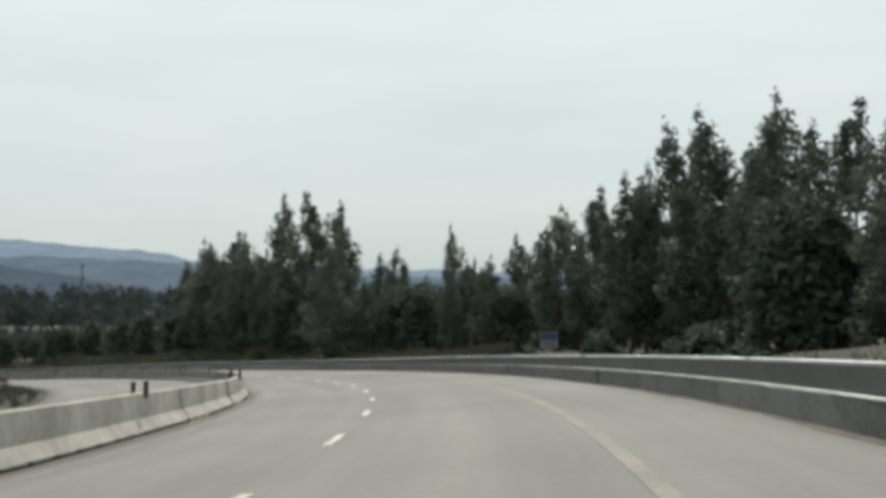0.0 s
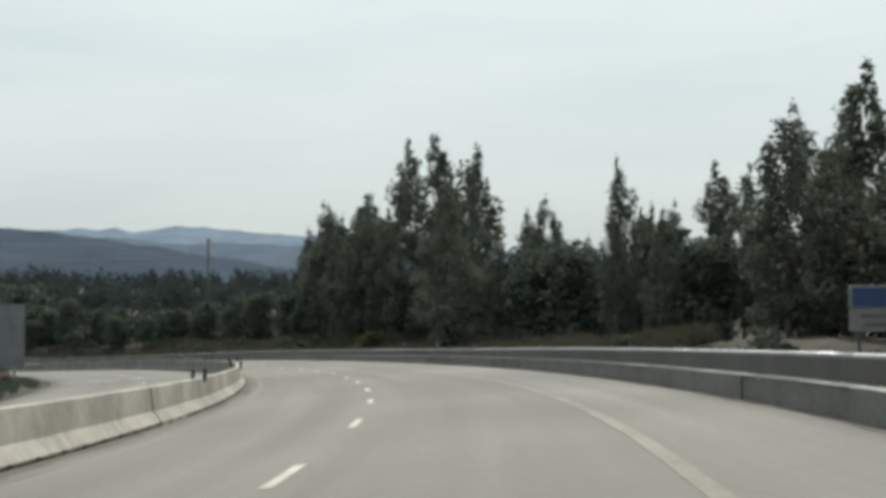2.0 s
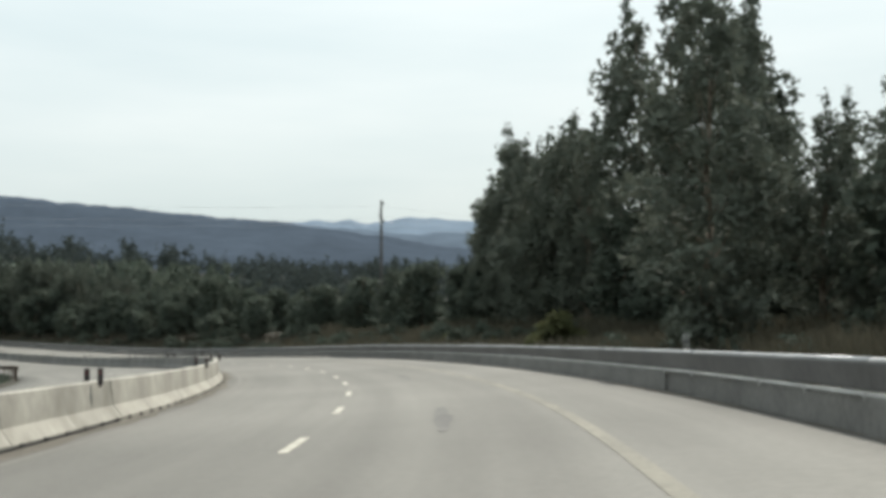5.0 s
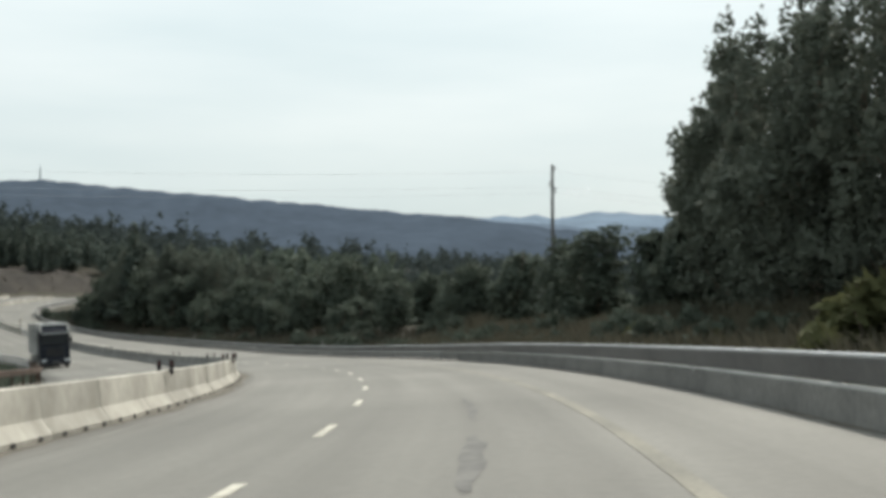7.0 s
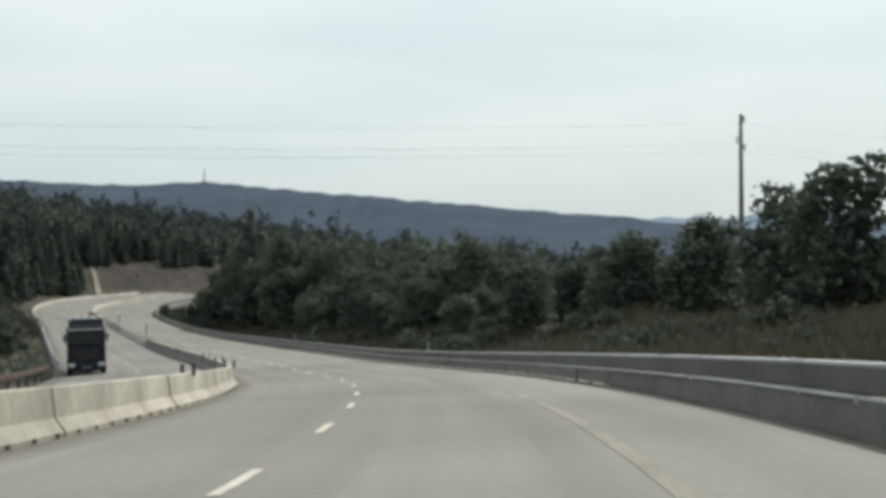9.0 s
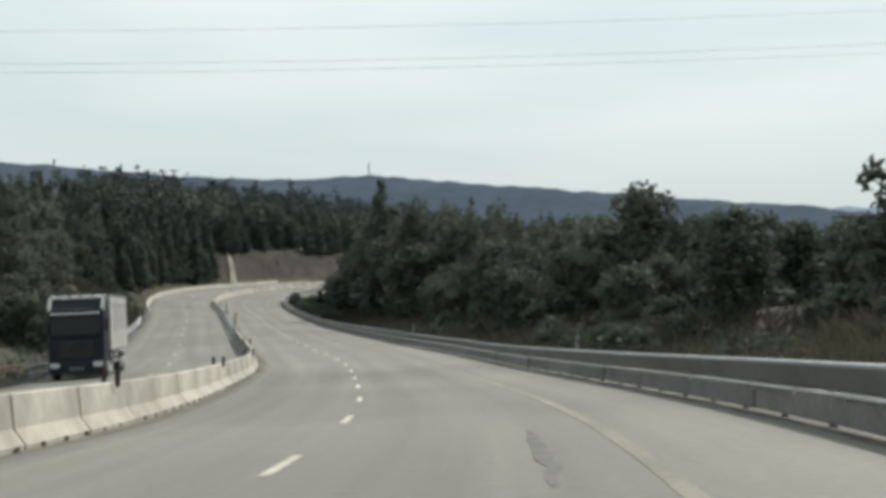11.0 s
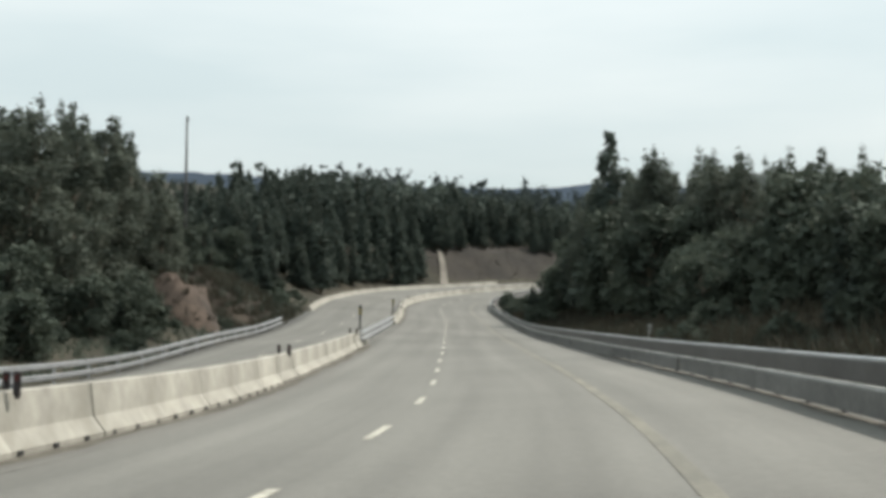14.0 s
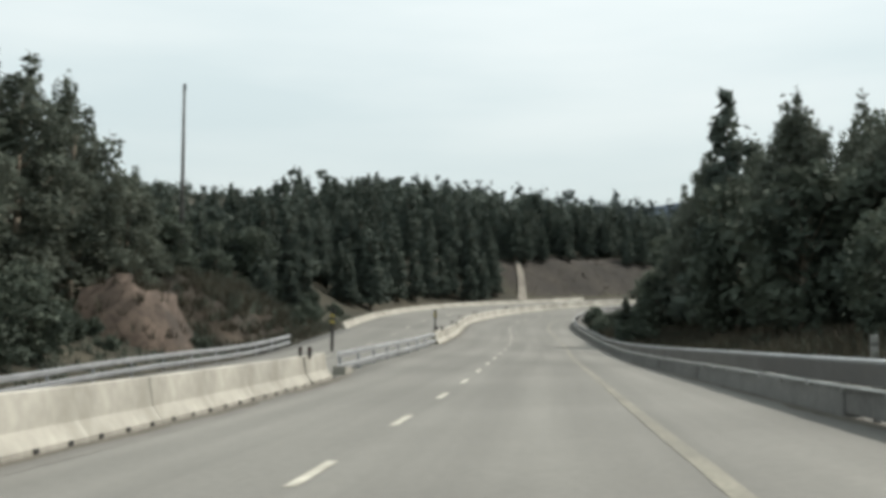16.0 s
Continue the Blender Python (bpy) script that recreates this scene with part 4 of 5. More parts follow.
# tall black and yellow hazard posts at the ends of the median gap
M_HAZ = mat("black_post_paint", (0.02, 0.02, 0.02), (0.05, 0.045, 0.04), scale=5, rough=0.6)
M_YEL = mat("faded_yellow_band", (0.3, 0.24, 0.06), (0.42, 0.34, 0.1), scale=6, rough=0.6)
for s, lat in ((MED_END - 0.6, LAT_MED - 0.31), (MED_AGAIN + 0.5, LAT_MED - 0.31)):
    t = thing("hazard_post", pose(*on(s, lat, 0.78), 0, 1, heading(s)), "tall thin black hazard post standing on the barrier end", "hazard post", "median hazard posts")
    b = bmesh.new()
    rod(b, (0, 0, 0), (0, 0, 1.35), 0.05, 0.05, 12)
    part("pole", b, M_HAZ, t)
    b = bmesh.new()
    box(b, (0.16, 0.03, 0.5), (0, -0.05, 1.05), bevel=0.008)
    board = part("panel", b, M_HAZ, t)
    for zz in (0.92, 1.12):
        b = bmesh.new()
        box(b, (0.162, 0.006, 0.09), (0, -0.067, zz), (0, 20, 0))
        part("band", b, M_YEL, board, "faded yellow reflective band")

# ---- signs ----
# blue and white are darkened to put the sign's shade into the paint
M_BLUE = mat("shaded_sign_blue", (0.022, 0.042, 0.115), (0.03, 0.055, 0.14), scale=4, rough=0.4)
M_SIGNW = mat("shaded_sign_white", (0.13, 0.13, 0.13), (0.18, 0.18, 0.176), scale=4, rough=0.45)
M_SIGNBACK = mat("bare_aluminium_sign_back", (0.14, 0.145, 0.148), (0.2, 0.205, 0.21), scale=1.2, rough=0.55, metal=0.2)

p = on(43.5, 4.6)
t = thing("road_sign", pose(p.x, p.y, p.z, 0, 0, heading(43) + 2), "small blue and white location sign on two posts in the verge", "road sign")
for x in (-0.2, 0.2):
    b = bmesh.new()
    rod(b, (x, 0.04, -0.6), (x, 0.04, 1.56), 0.025, n=10)
    part("post", b, M_STEEL_OLD, t)
b = bmesh.new()
box(b, (0.68, 0.03, 0.3), (0, 0, 1.455), bevel=0.008)
plate = part("panel", b, M_SIGNW, t, "pale-bordered upper panel")
b = bmesh.new()
box(b, (0.61, 0.012, 0.245), (0.01, -0.016, 1.45), bevel=0.004)
part("blue_field", b, M_BLUE, plate, "blue field")
b = bmesh.new()
box(b, (0.68, 0.03, 0.3), (0, 0, 1.145), bevel=0.008)
plate = part("panel", b, M_SIGNW, t, "white lower panel")
for zz, w in ((1.2, 0.44), (1.09, 0.36)):
    b = bmesh.new()
    box(b, (w, 0.006, 0.05), (0.03, -0.018, zz))
    part("text_bar", b, M_STEEL_OLD, plate)

p = on(118, LAT_OPP_OUT - 3.45)
gz = float(ground_z(np.array([p.x]), np.array([p.y]))[0])
t = thing("direction_sign", pose(p.x, p.y, gz, 0, 0, heading(118) + 3), "large direction sign seen from its bare grey back", "road sign")
for x in (-0.8, 0.8):
    b = bmesh.new()
    box(b, (0.16, 0.2, 5.9), (x, 0.12, 2.4), bevel=0.01)
    part("post", b, M_STEEL, t)
for k in range(8):
    b = bmesh.new()
    box(b, (2.9, 0.04, 0.56), (0, -0.02, 1.18 + 0.565 * k), bevel=0.006)
    part("panel", b, M_SIGNBACK, t)
for x in (-0.8, 0.8):
    b = bmesh.new()
    box(b, (0.06, 0.05, 4.4), (x, 0.02, 3.16))
    part("rib", b, M_STEEL, t)

# ---- power line ----
def power_pole(place, height, arms, label, turn, foot=0.28, top=0.13):
    t = thing("power_pole", pose(*place, 0, 0, turn), label, "power pole", "power line poles")
    b = bmesh.new()
    rod(b, (0, 0, -0.5), (0, 0, height), foot, top, 12)
    part("pole", b, M_WOODPOLE, t, "", True)
    tips = []
    for z, x in arms:
        b = bmesh.new()
        rod(b, (0, 0, z), (x, 0, z + 0.25), 0.06, 0.045, 8)
        rod(b, (0, 0, z - 0.55), (x * 0.7, 0, z + 0.12), 0.03, 0.03, 6)
        arm = part("cross_arm", b, M_STEEL, t)
        b = bmesh.new()
        for j in range(4):
            rod(b, (x, 0, z + 0.18 - 0.12 * j), (x, 0, z + 0.08 - 0.12 * j), 0.07, 0.04, 8)
        part("insulator", b, M_DELIN, arm)
        tips.append(pose(*place, 0, 0, turn) @ Vector((x, 0, z - 0.3)))
    return tips


PYL_BASE = Vector((PYLON[0], PYLON[1], float(ground_z(np.array([PYLON[0]]), np.array([PYLON[1]]))[0])))
P2_BASE = Vector((POLE2[0], POLE2[1], float(ground_z(np.array([POLE2[0]]), np.array([POLE2[1]]))[0])))
P3_BASE = Vector((-150.0, 122.0, float(ground_z(np.array([-150.0]), np.array([122.0]))[0])))
H1, H2, H3 = PYLON[2] - PYL_BASE.z, POLE2[2] - P2_BASE.z, 17.0
line_turn = math.degrees(math.atan2(P3_BASE.y - PYL_BASE.y, P3_BASE.x - PYL_BASE.x)) + 90
arms = ((-0.5, 0.75), (-1.9, -0.8), (-2.7, 0.85))
tips_a = power_pole(PYL_BASE, H1, [(H1 + z, x) for z, x in arms], "tall grey power line pole with three short arms", line_turn)
tips_c = power_pole(P3_BASE, H3, [(H3 + z, x) for z, x in arms], "grey power line pole beyond the opposite carriageway", line_turn)
power_pole(P2_BASE, H2, ((H2 - 0.25, 0.18),), "tall thin dark pole rising above the trees", 20, 0.2, 0.09)
out_a = (PYL_BASE - P3_BASE).normalized() * 180
for a, b2 in zip(tips_a, tips_c):
    for u, v, sag in ((a, b2, 1.6), (a, a + Vector((out_a.x, out_a.y, -4)), 3.2)):
        cu = bpy.data.curves.new("power_cable", "CURVE")
        cu.dimensions, cu.bevel_depth, cu.bevel_resolution = "3D", 0.009, 1
        sp = cu.splines.new("POLY")
        sp.points.add(24)
        for k in range(25):
            q = u.lerp(v, k / 24)
            sp.points[k].co = (q.x, q.y, q.z - sag * 4 * (k / 24) * (1 - k / 24), 1)
        cu.materials.append(M_STEEL)
        tagged(new("power_cable", cu), "thin grey overhead power cable", "cable", "overhead cables")

# mast on the hill
mb = (-math.sin(radians(MAST[0])) * 1500, math.cos(radians(MAST[0])) * 1500)
mz = 1500 * math.tan(radians(MAST[1]))
t = thing("radio_mast", pose(mb[0], mb[1], mz - 22), "thin radio mast on the wooded hilltop", "mast")
# the pale bluish grey carries the haze of the distance
M_MAST = mat("hazy_grey_mast", (0.22, 0.25, 0.28), rough=0.9)
b = bmesh.new()
for dx, dy in ((-0.9, -0.5), (0.9, -0.5), (0, 1)):
    rod(b, (dx, dy, -6), (dx * 0.35, dy * 0.35, 20), 0.32, 0.24, 6)
for k in range(9):
    rod(b, (-0.8 + 0.06 * k, -0.45, k * 2.0), (0.8 - 0.06 * k, -0.45, k * 2.0 + 1.4), 0.16, 0.16, 5)
part("lattice", b, M_MAST, t)
b = bmesh.new()
rod(b, (0, 0, 19), (0, 0, 24), 0.18, 0.08, 6)
part("antenna", b, M_MAST, t)

# ---- lorry on the opposite carriageway ----
M_CAB = mat("dark_blue_cab_paint", (0.007, 0.009, 0.015), (0.012, 0.015, 0.024), scale=1.0, rough=0.5, spec=0.25)
M_GLASS = mat("dark_windscreen_glass", (0.01, 0.012, 0.014), rough=0.25, spec=0.4)
M_CHROME = mat("chrome_trim", (0.6, 0.62, 0.64), (0.7, 0.72, 0.74), scale=3, rough=0.2, metal=0.9)
M_BOX = mat("off_white_trailer_panel", (0.28, 0.28, 0.27), (0.38, 0.38, 0.365), scale=0.6, rough=0.5, fine=4, fine_amount=0.08)
M_LAMP = mat("clear_headlamp", (0.45, 0.46, 0.48), (0.55, 0.56, 0.58), scale=9, rough=0.15, spec=0.6)
M_FRAME = mat("dark_chassis_steel", (0.02, 0.02, 0.022), (0.05, 0.048, 0.045), scale=3, rough=0.7)

tp = on(TRUCK_S, TRUCK_LAT)
tq = on(TRUCK_S + 8, TRUCK_LAT)
roll = math.degrees(math.atan(np.interp(TRUCK_S, ST, RC2)))
lorry = thing("lorry", pose(tp.x, tp.y, tp.z, math.degrees(math.atan2(tq.z - tp.z, 8)), -roll, heading(TRUCK_S + 6)), "dark-cabbed lorry with an off-white ribbed box body", "lorry")
# the front stands at y = 0 and looks along -y
bm = bmesh.new()
for s0, s1 in (((2.44, 0.3, 0.9), None),):
    box(bm, (2.46, 2.1, 1.25), (0, 1.15, 1.2), bevel=0.08)
box(bm, (2.46, 2.05, 1.45), (0, 1.2, 2.5), bevel=0.12)
body = part("cab", bm, M_CAB, lorry, "dark blue cab")
bm = bmesh.new()
vs = [bm.verts.new(p) for p in ((-1.2, 0.22, 3.15), (1.2, 0.22, 3.15), (1.12, 0.75, 3.72), (-1.12, 0.75, 3.72), (-1.18, 2.2, 3.15), (1.18, 2.2, 3.15), (1.15, 2.15, 3.8), (-1.15, 2.15, 3.8))]
for f in ((0, 1, 2, 3), (1, 5, 6, 2), (4, 0, 3, 7), (3, 2, 6, 7), (5, 4, 7, 6), (4, 5, 1, 0)):
    bm.faces.new([vs[i] for i in f])
bmesh.ops.recalc_face_normals(bm, faces=bm.faces[:])
bmesh.ops.bevel(bm, geom=bm.edges[:], offset=0.06, segments=2, affect="EDGES")
part("roof_fairing", bm, M_CAB, lorry)
bm = bmesh.new()
box(bm, (2.15, 0.05, 0.85), (0, 0.14, 2.45), (-3, 0, 0), bevel=0.02)
part("windscreen", bm, M_GLASS, lorry, "dark windscreen")
bm = bmesh.new()
box(bm, (2.2, 0.3, 0.07), (0, 0.02, 3.02), (12, 0, 0), bevel=0.02)
part("sun_visor", bm, M_CHROME, lorry, "bright sun visor")
bm = bmesh.new()
box(bm, (2.3, 0.16, 0.13), (0, 0.7, 3.76), (25, 0, 0), bevel=0.04)
part("roof_trim", bm, M_BOX, lorry, "off-white strip along the roof")
for x in (-1.17, 1.17):
    bm = bmesh.new()
    box(bm, (0.14, 0.22, 0.72), (x, 0.42, 3.42), (-38, 0, 0), bevel=0.04)
    part("corner_trim", bm, M_BOX, lorry, "off-white corner strip")
bm = bmesh.new()
rod(bm, (-1.1, 0.35, 3.72), (1.1, 0.35, 3.72), 0.035, n=10)
for x in (-0.75, -0.25, 0.25, 0.75):
    rod(bm, (x, 0.33, 3.76), (x, 0.25, 3.76), 0.09, 0.1, 12)
part("lamp_bar", bm, M_CHROME, lorry, "chrome roof lamp bar")
for k in range(5):
    bm = bmesh.new()
    box(bm, (1.5, 0.05, 0.09), (0, 0.09, 1.1 + 0.15 * k), bevel=0.01)
    part("grille_slat", bm, M_FRAME, lorry)
bm = bmesh.new()
box(bm, (2.48, 0.35, 0.5), (0, 0.2, 0.55), bevel=0.07)
part("bumper", bm, M_CAB, lorry)
for x in (-0.95, 0.95):
    bm = bmesh.new()
    box(bm, (0.42, 0.06, 0.22), (x, 0.03, 0.68), bevel=0.03)
    part("headlight", bm, M_LAMP, lorry, "clear headlight")
    bm = bmesh.new()
    box(bm, (0.16, 0.1, 0.55), (x * 1.42, 0.15, 2.45), bevel=0.03)
    rod(bm, (x * 1.25, 0.3, 2.65), (x * 1.42, 0.18, 2.65), 0.02, n=6)
    part("mirror", bm, M_FRAME, lorry)
    bm = bmesh.new()
    box(bm, (0.02, 0.85, 0.62), (x * 1.3, 0.85, 2.5), bevel=0.006)
    part("side_window", bm, M_GLASS, lorry)
bm = bmesh.new()
box(bm, (0.6, 0.02, 0.16), (0, 0.005, 0.5), bevel=0.004)
part("number_plate", bm, M_SIGNW, lorry, "white plate")
bm = bmesh.new()
box(bm, (0.5, 0.006, 0.07), (0, -0.008, 0.5))
part("plate_bar", bm, M_DELIN, lorry)
# box body
bm = bmesh.new()
box(bm, (2.5, 6.8, 2.65), (0, 6.0, 2.55), bevel=0.03)
trailer = part("box_body", bm, M_BOX, lorry, "off-white box body")
for side in (-1, 1):
    for k in range(4):
        bm = bmesh.new()
        box(bm, (0.02, 0.1, 1.25), (side * 1.256, 3.9 + 1.35 * k, 2.75), bevel=0.004)
        part("slot", bm, M_FRAME, trailer, "dark upright slot")
    bm = bmesh.new()
    box(bm, (0.03, 6.78, 0.035), (side * 1.258, 6.0, 3.42), bevel=0.004)
    part("seam", bm, M_CONC_GREY, trailer)
    bm = bmesh.new()
    rod(bm, (side * 1.0, 2.75, 0.78), (side * 1.0, 3.5, 0.78), 0.3, n=18)
    part("fuel_tank", bm, M_CHROME, lorry, "pale fuel tank")
    for zz in (0.68, 0.98):
        bm = bmesh.new()
        box(bm, (0.03, 0.75, 0.12), (side * 1.24, 4.6, zz), bevel=0.01)
        part("side_stripe", bm, M_BOX, lorry, "white stripe")
    bm = bmesh.new()
    box(bm, (0.04, 6.8, 0.1), (side * 1.262, 6.0, 3.82), bevel=0.01)
    part("top_rail", bm, M_CONC_GREY, trailer)
    bm = bmesh.new()
    box(bm, (0.06, 2.6, 0.55), (side * 1.2, 3.8, 0.85), bevel=0.02)
    part("side_guard", bm, M_FRAME, lorry)
bm = bmesh.new()
box(bm, (0.9, 8.6, 0.25), (0, 4.9, 1.02), bevel=0.02)
part("chassis", bm, M_FRAME, lorry)


def wheel(x, y):
    bm = bmesh.new()
    bmesh.ops.create_cone(bm, cap_ends=True, segments=24, radius1=0.5, radius2=0.5, depth=0.34, matrix=pose(x, y, 0.5, 0, 90, 0))
    bmesh.ops.bevel(bm, geom=[e for e in bm.edges if len(e.link_faces) == 2 and abs(e.calc_face_angle(0)) > 1], offset=0.05, segments=2, affect="EDGES")
    w = part("wheel", bm, M_BLACK, lorry)
    bm = bmesh.new()
    bmesh.ops.create_cone(bm, cap_ends=True, segments=18, radius1=0.28, radius2=0.24, depth=0.04, matrix=pose(x + math.copysign(0.18, x), y, 0.5, 0, 90, 0))
    part("rim", bm, M_CHROME, w)


for y in (1.35, 6.3, 7.6):
    for x in (-1.06, 1.06):
        wheel(x, y)
for y in (6.3, 7.6):
    for x in (-1.1, 1.1):
        bm = bmesh.new()
        box(bm, (0.42, 1.15, 0.06), (x, y, 1.1), bevel=0.02)
        part("mudguard", bm, M_BOX, lorry)

# ---- planting ----
EUC, CON, BRO, SHR = "roadside eucalyptus", "hillside conifers", "broadleaf thicket", "roadside shrubs"
row("eucalyptus", ((123.4, 15, 17.2), (121, 17.5, 16.4), (118, 21, 11), (128, 15.5, 17.6)), EUC, wide=0.9)
row("eucalyptus", ((131, 13.5, 11.9), (134, 14.5, 12), (137, 13.5, 11.8), (141, 14, 12.3), (116, 25, 8.5), (112, 20, 9.2)), EUC, wide=0.9)
row("eucalyptus", ((64, 17, 10.8), (62, 17.5, 12.9), (60, 18, 12.5), (56, 17, 12.2), (50, 16.5, 11.1), (47, 17.5, 9.7), (53, 19, 12.2), (60, 22, 12), (68, 19, 10.6), (72, 21, 10.8), (85, 25, 12), (77, 18, 9.6), (53, 23, 12.2), (44, 20, 9), (66, 26, 13), (74, 26, 12), (81, 22, 9.8), (41, 17, 8.5), (36, 19, 8.5)), EUC, wide=0.9)
row("eucalyptus", ((93.2, 15.9, 11.0), (95.5, 18.5, 8.4), (80.8, 12.6, 6.6), (92, 17, 8.0), (95, 20, 8.6), (117, 23, 8.5), (98, 15, 6.4), (102, 18, 6.6), (89, 13.5, 7.2)), EUC, wide=0.62)
row("eucalyptus", ((163, 22, 13.5), (158, 20.5, 14), (152, 18, 15), (148, 16, 14.2), (155, 24, 16.8), (149, 22, 16.2), (143, 17, 13.8)), EUC, wide=0.95)
row("eucalyptus", ((101.6, 7.5, 11), (103, 11.5, 7.2), (112, 13, 12.2), (105, 15.5, 9.7), (134.5, 13, 11), (74, 15.5, 9.8), (70, 16.5, 10.4), (83, 17, 9), (87, 20, 9.4), (62, 15, 10.0)), EUC, wide=0.9)
grove("oak", 16, 84, 116, 12, 26, 4.5, 7, BRO)
grove("oak", 16, 40, 84, 14, 26, 4.5, 7.5, BRO)
grove("oak", 8, 116, 145, 12.5, 20, 4.5, 6.5, BRO)
# thicket down to the valley
row("oak", ((154.5, 16.5, 6.2), (150, 20, 6.2), (158, 20, 6.1), (163, 15, 6.3), (168, 15.5, 6.3), (172, 17, 6.2), (160, 17.5, 6.4), (177, 16, 6.0), (184, 14, 5.2), (146, 24, 6.6), (152, 27, 7)), BRO)
grove("oak", 20, 150, 208, 16, 34, 4.0, 5.6, BRO)
grove("oak", 18, 178, 262, 10.5, 14, 3.2, 5.0, BRO)
row("oak", ((212, 14.6, 7.2), (215, 18, 6.2), (210, 18, 6.2), (222, 15, 4.6)), BRO, wide=1.05)
grove("oak", 26, 212, 262, 12.5, 34, 5.5, 7.5, BRO)
row("pine", ((298, 12.6, 17.2), (301, 14.5, 14.5), (305, 12, 12), (308, 11.5, 10.5), (303, 17, 13)), CON, wide=1.3)
grove("oak", 22, 262, 308, 10.5, 28, 7, 10, BRO)
grove("eucalyptus", 22, 278, 301, 12.5, 24, 11.4, 13, EUC)
grove("eucalyptus", 12, 258, 277, 14, 26, 9.4, 11, EUC)
row("eucalyptus", ((303, 11.6, 12.5), (306, 11.4, 11), (309, 11, 9), (300.5, 12, 13.2)), EUC, wide=0.9)
grove("shrub", 26, 296, 345, 4.9, 9.5, 1.0, 2.4, SHR)
grove("oak", 10, 300, 330, 8.5, 13, 3.5, 6, BRO)
grove("pine", 16, 282, 312, 14, 40, 11, 13, CON)
grove("pine", 8, 262, 282, 18, 40, 8, 9.8, CON)
grove("oak", 10, 296, 322, 9.5, 24, 6, 9, BRO)
grove("shrub", 26, 145, 250, 6.8, 11.5, 1.0, 2.2, SHR)
grove("shrub", 18, 20, 145, 6.8, 11, 1.0, 2.4, SHR)
grove("shrub", 3, 130, 200, 7.2, 10, 0.8, 1.3, SHR, yellow=True)
row("shrub", ((106, 8.6, 1.7), (120, 7.6, 2.5), (121.6, 8.4, 2.0), (141, 9.0, 1.4)), SHR, True)
grove("shrub", 22, 92, 182, 6.2, 9.5, 0.8, 1.7, SHR)
grove("shrub", 16, 158, 202, 6.5, 12, 1.0, 2.0, SHR)
row("pine", ((318, 7.6, 3.4), (226, 10, 4.0)), CON)
# hillside on the far side of the opposite carriageway
row("eucalyptus", ((289, -26.5, 6.5), (285, -26, 8.5), (279, -27, 12), (272, -27, 12.5), (266, -27, 12), (258, -27, 11.5)), EUC, wide=1.15)
row("eucalyptus", ((283, -32, 12.8), (278, -35, 12.8), (272, -34, 12.5), (267, -36, 12.2), (286, -35, 12), (262, -30, 11.2), (258, -37, 11.8), (253, -30, 10.5)), EUC, wide=1.2)
row("eucalyptus", ((286, -29.5, 11.5), (282, -29, 13), (277, -31, 13.3), (273, -30, 13), (268, -31, 12.2), (290, -31, 9), (261, -33, 11.5), (256, -32, 11), (250, -34, 10.5)), EUC)
grove("eucalyptus", 18, 235, 288, -60, -31, 9, 11.5, EUC)
grove("oak", 14, 236, 264, -26, -20.2, 2.8, 4.4, BRO)
grove("shrub", 16, 304, 330, -25, -18.6, 1.0, 2.2, SHR)
grove("shrub", 14, 266, 288, -28, -20.5, 0.7, 1.6, SHR)
grove("oak", 8, 284, 300, -31, -26, 2.6, 4.2, BRO)
# trees on both sides of the bare slope
grove("pine", 40, 330, 378, -27, -19.2, 5.5, 9.4, CON)
row("pine", ((369, -19, 5.5), (372, -19.2, 6), (374.5, -20.5, 6.5), (377, -20.6, 6.5), (378.5, -22.5, 7), (381, -24.5, 7), (375, -23, 7.5), (383, -27, 7)), CON, wide=1.2)
grove("pine", 18, 340, 362, -44, -27, 4.8, 7, CON)
grove("pine", 18, 362, 384, -44, -27, 7, 11, CON)
grove("pine", 34, 386, 446, -33, -26.5, 6, 9, CON)
grove("pine", 34, 384, 452, -44, -32, 7, 10.3, CON)
grove("pine", 26, 300, 328, -38, -20.5, 4.0, 6.0, CON)
grove("pine", 26, 322, 350, -38, -20.5, 5.5, 8.5, CON)
grove("pine", 20, 288, 335, -50, -29, 4.5, 6.5, CON)
grove("pine", 34, 352, 400, -62, -31, 5.5, 7.5, CON)
grove("pine", 30, 298, 366, -80, -36, 4.8, 6.8, CON)
grove("pine", 18, 387, 400, -80, -34, 8.5, 12, CON)
grove("pine", 14, 368, 387, -54, -34, 7, 10, CON)
grove("oak", 26, 262, 335, -42, -25, 3.5, 6.0, BRO)
grove("shrub", 34, 240, 335, -27, -19.5, 0.7, 1.8, SHR)


def wood(name, count, place, h0, h1, material, label, seed, sprays=70, wide=0.2):
    """A far wood: many small uneven crowns in one mesh."""
    rng = np.random.RandomState(seed)
    out = []
    xs, ys = place(rng, count)
    zs = ground_z(xs, ys)
    for x, y, z in zip(xs, ys, zs):
        h = h0 + (h1 - h0) * rng.rand()
        lob = [(x + rng.normal() * 0.12 * h, y + rng.normal() * 0.12 * h, z + h * (0.3 + 0.19 * k), h * wide * (1.25 - 0.27 * k), h * wide * (1.25 - 0.27 * k), h * 0.18) for k in range(4)]
        out.append(leaves(rng, lob, sprays, (0.074 if sprays < 100 else 0.05 if sprays < 300 else 0.036) * h, 0.55, 0.45))
    ob = new(name, leaf_mesh(name, np.concatenate(out), material))
    return tagged(ob, label, "woods", kind="stuff")


def by_road(s0, s1, l0, l1):
    def place(rng, n):
        p = [on(s0 + (s1 - s0) * rng.rand(), l0 + (l1 - l0) * rng.rand()) for _ in range(n)]
        return np.array([q.x for q in p]), np.array([q.y for q in p])
    return place


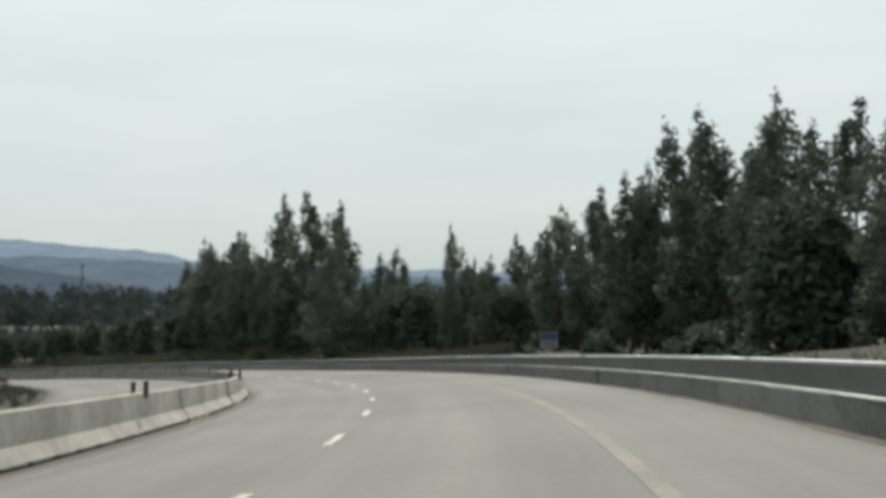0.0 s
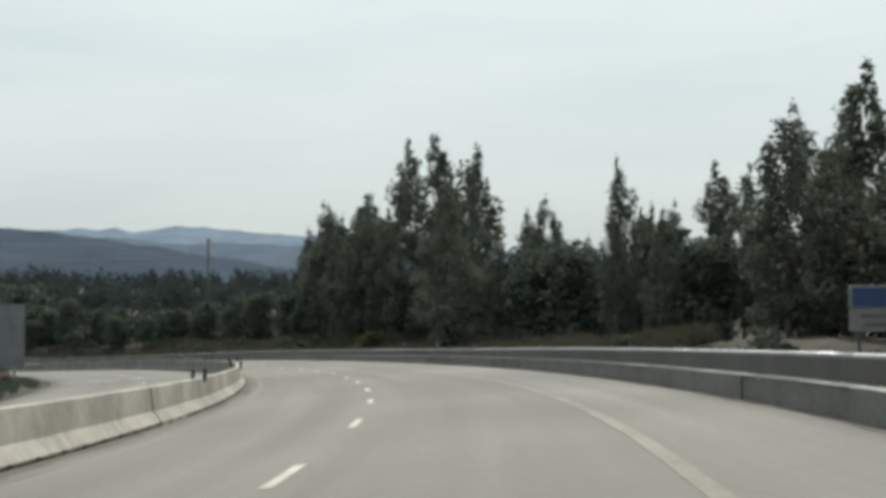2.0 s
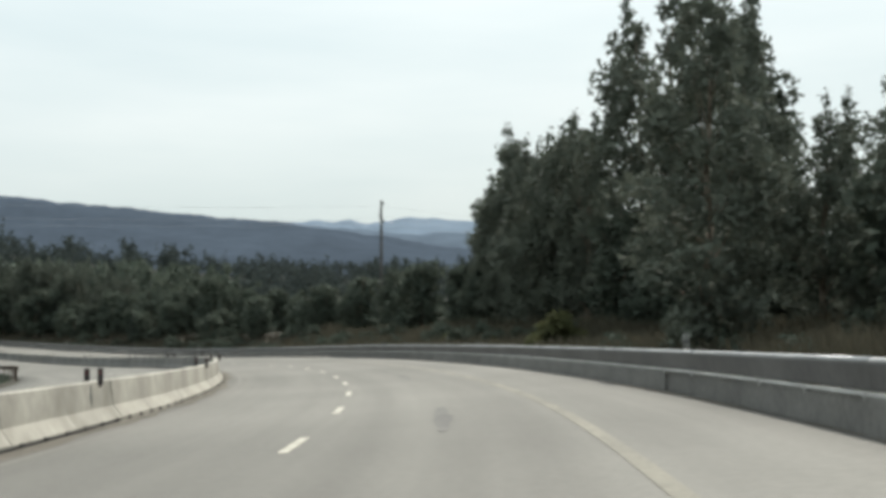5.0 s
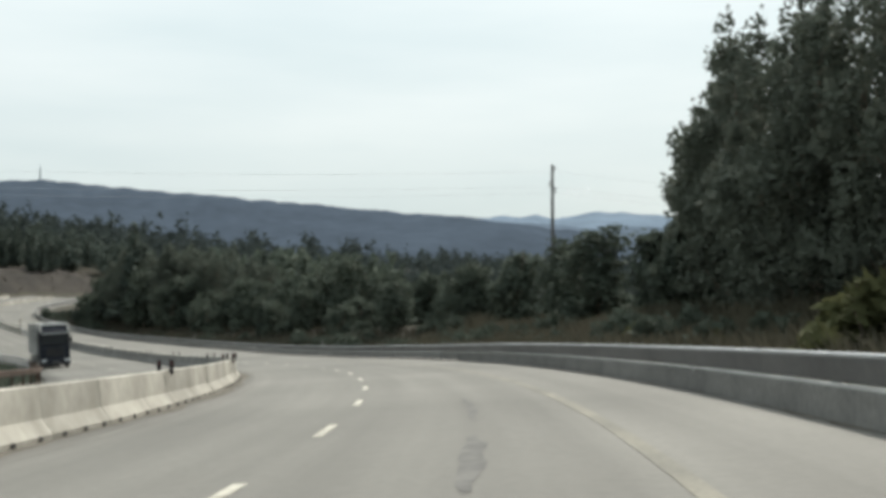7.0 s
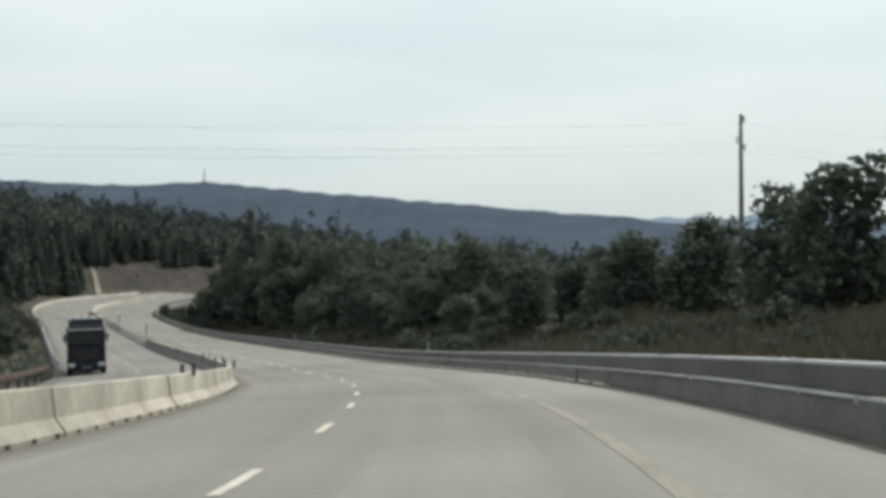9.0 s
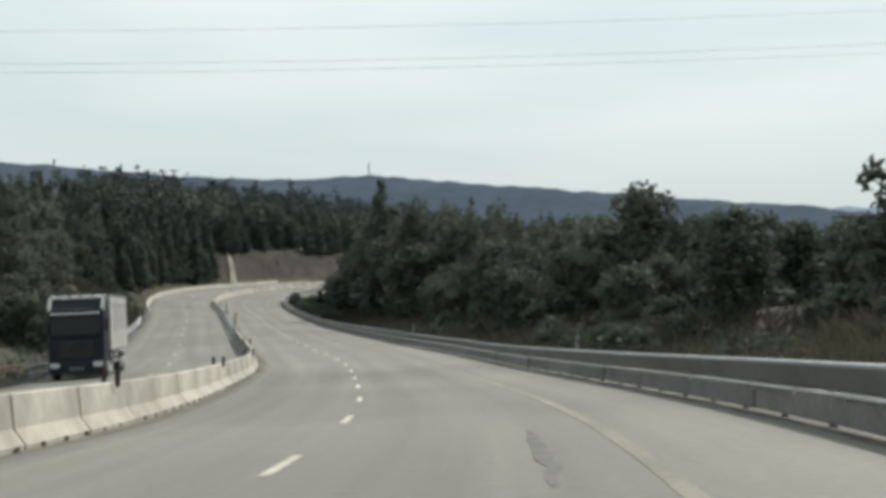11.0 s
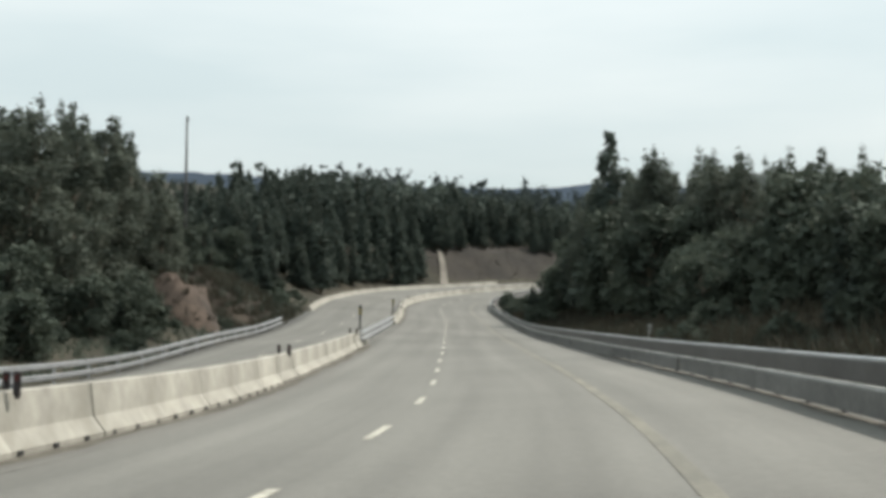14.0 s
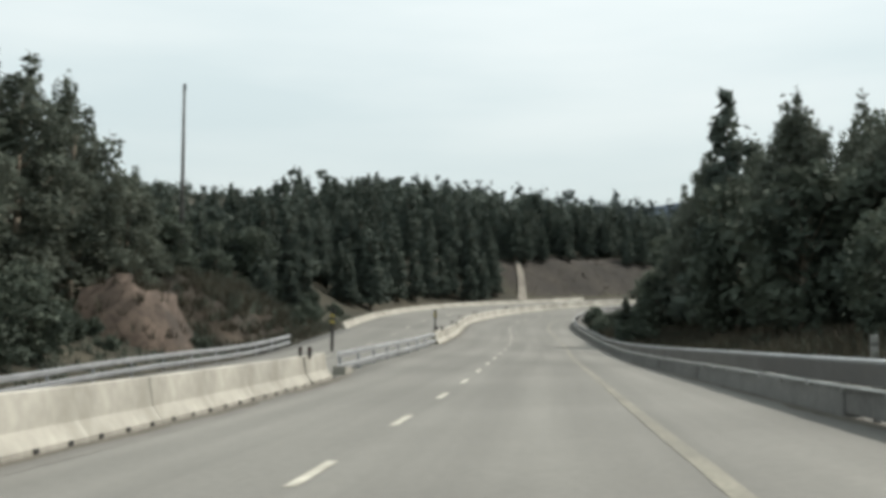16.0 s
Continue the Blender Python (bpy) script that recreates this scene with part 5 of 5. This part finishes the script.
def by_bearing(a0, a1, r0, r1):
    def place(rng, n):
        a, r = np.radians(a0 + (a1 - a0) * rng.rand(n)), r0 + (r1 - r0) * np.sqrt(rng.rand(n))
        x, y = -np.sin(a) * r, np.cos(a) * r
        s_, lat_ = road_frame(x, y)
        clear = (lat_ > 70) | (lat_ < -160) | (s_ > S_END + 60)
        return x[clear], y[clear]
    return place


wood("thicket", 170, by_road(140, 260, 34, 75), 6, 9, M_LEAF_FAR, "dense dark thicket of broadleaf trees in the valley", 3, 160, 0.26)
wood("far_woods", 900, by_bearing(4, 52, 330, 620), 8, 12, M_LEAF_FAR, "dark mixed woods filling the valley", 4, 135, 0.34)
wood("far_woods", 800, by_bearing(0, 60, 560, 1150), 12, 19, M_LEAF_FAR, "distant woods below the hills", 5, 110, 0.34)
wood("hill_woods", 220, by_road(318, 370, -150, -44), 4.5, 6.5, M_LEAF_PINE, "young conifer woods on the hillside", 16, 130)
wood("hill_woods", 60, by_road(387, 399, -150, -88), 2, 3.5, M_LEAF_PINE, "low young conifers on the saddle of the hill", 36, 130)
wood("hill_woods", 70, by_road(387, 399, -84, -44), 8, 11, M_LEAF_PINE, "conifer woods on the hillside beyond the bend", 6, 150)
wood("hill_woods", 90, by_road(368, 388, -150, -58), 3.5, 5, M_LEAF_PINE, "low conifer woods in a dip of the hillside", 26, 130)
wood("hill_woods", 50, by_road(368, 388, -58, -44), 6.5, 9, M_LEAF_PINE, "conifer woods above the bare slope", 27, 150)
wood("hill_woods", 200, by_road(240, 330, -150, -58), 4, 6, M_LEAF_PINE, "conifer woods above the opposite carriageway", 7, 130)
def beyond_track(rng, n):
    x, y = -345 + 83 * rng.rand(n), 286 + 110 * rng.rand(n)
    clear = np.hypot(x - TRACK_TOP[0], y - TRACK_TOP[1]) > 8
    return x[clear], y[clear]


wood("hill_woods", 190, beyond_track, 7, 10, M_LEAF_PINE, "conifer woods at the top of the bare slope", 17, 150)
wood("bank_woods", 160, by_road(300, 345, 24, 70), 9, 13, M_LEAF_BUSH, "mixed woods inside the far bend", 8, 180)
wood("roadside_woods", 110, by_road(20, 100, 27, 60), 5.5, 7.5, M_LEAF_EUC, "eucalyptus woods behind the verge", 9, 420)


def on_bank(name):
    def place(rng, n):
        top = BANK_TOPS[name][rng.randint(len(BANK_TOPS[name]), size=n)]
        return top[:, 0] + 0.4 * rng.normal(size=n), top[:, 1] + 0.4 * rng.normal(size=n), top[:, 2] - 0.1
    return place


def tufts(name, count, place, h0, h1, material, label, seed):
    rng = np.random.RandomState(seed)
    spots = place(rng, count)
    xs, ys = spots[:2]
    zs = spots[2] if len(spots) > 2 else ground_z(xs, ys)
    n = 7
    c = np.repeat(np.stack((xs, ys, zs), -1), n, 0)
    m = len(c)
    c[:, :2] += rng.normal(size=(m, 2)) * 0.12
    h = (h0 + (h1 - h0) * rng.rand(m))[:, None]
    a = rng.rand(m) * 6.283
    w = np.stack((np.cos(a), np.sin(a), np.zeros(m)), -1) * (0.025 + 0.03 * rng.rand(m))[:, None]
    tip = c + h * np.stack((0.4 * rng.normal(size=m), 0.4 * rng.normal(size=m), np.ones(m)), -1)
    q = np.stack((c - w, c + w, tip + w * 0.2, tip - w * 0.2), 1)
    return tagged(new(name, leaf_mesh(name, q, material)), label, "grass", kind="stuff")


tufts("verge_grass", 3000, by_road(72, 128, 6.0, 12), 0.35, 1.0, M_GRASSBLADE, "tall dry grass on the verge bank", 15)
tufts("verge_grass", 3800, by_road(128, 178, 5.3, 13), 0.3, 1.05, M_GRASSBLADE, "tall dry straw-coloured verge grass", 12)
tufts("verge_grass", 2600, by_road(0, 300, 5.3, 10), 0.2, 0.6, M_LEAF_BUSH, "dull green verge grass", 14)
tufts("bank_grass", 4200, by_road(60, 330, -30, LAT_OPP_OUT - 1.2), 0.15, 0.5, M_LEAF_BUSH, "short green grass on the inner bank", 13)
tufts("bank_scrub", 2600, on_bank("scrub_bank"), 0.3, 0.8, M_LEAF_DRY, "brown dry scrub on the cutting", 18)
tufts("bank_scrub", 500, on_bank("scrub_bank"), 0.4, 0.9, M_LEAF_BUSH, "dull green tufts on the cutting", 28)
tufts("bank_scrub", 160, on_bank("earth_bank"), 0.3, 0.7, M_LEAF_DRY, "sparse dry scrub on the bare earth", 29)
tufts("slope_scrub", 1500, on_bank("bare_slope"), 0.12, 0.3, M_LEAF_DRY, "low brown scrub on the bare slope", 19)
tufts("verge_scrub", 3000, by_road(150, 330, 5.2, 12), 0.3, 0.9, M_LEAF_DRY, "brown dry scrub along the verge", 20)
for key, protos in PROTO.items():
    for src, own in protos:
        if src.name not in USED:
            p = on(150, 40)
            plant(key[0], p.x + place_rng.rand() * 10, p.y + place_rng.rand() * 10, own, key[1])
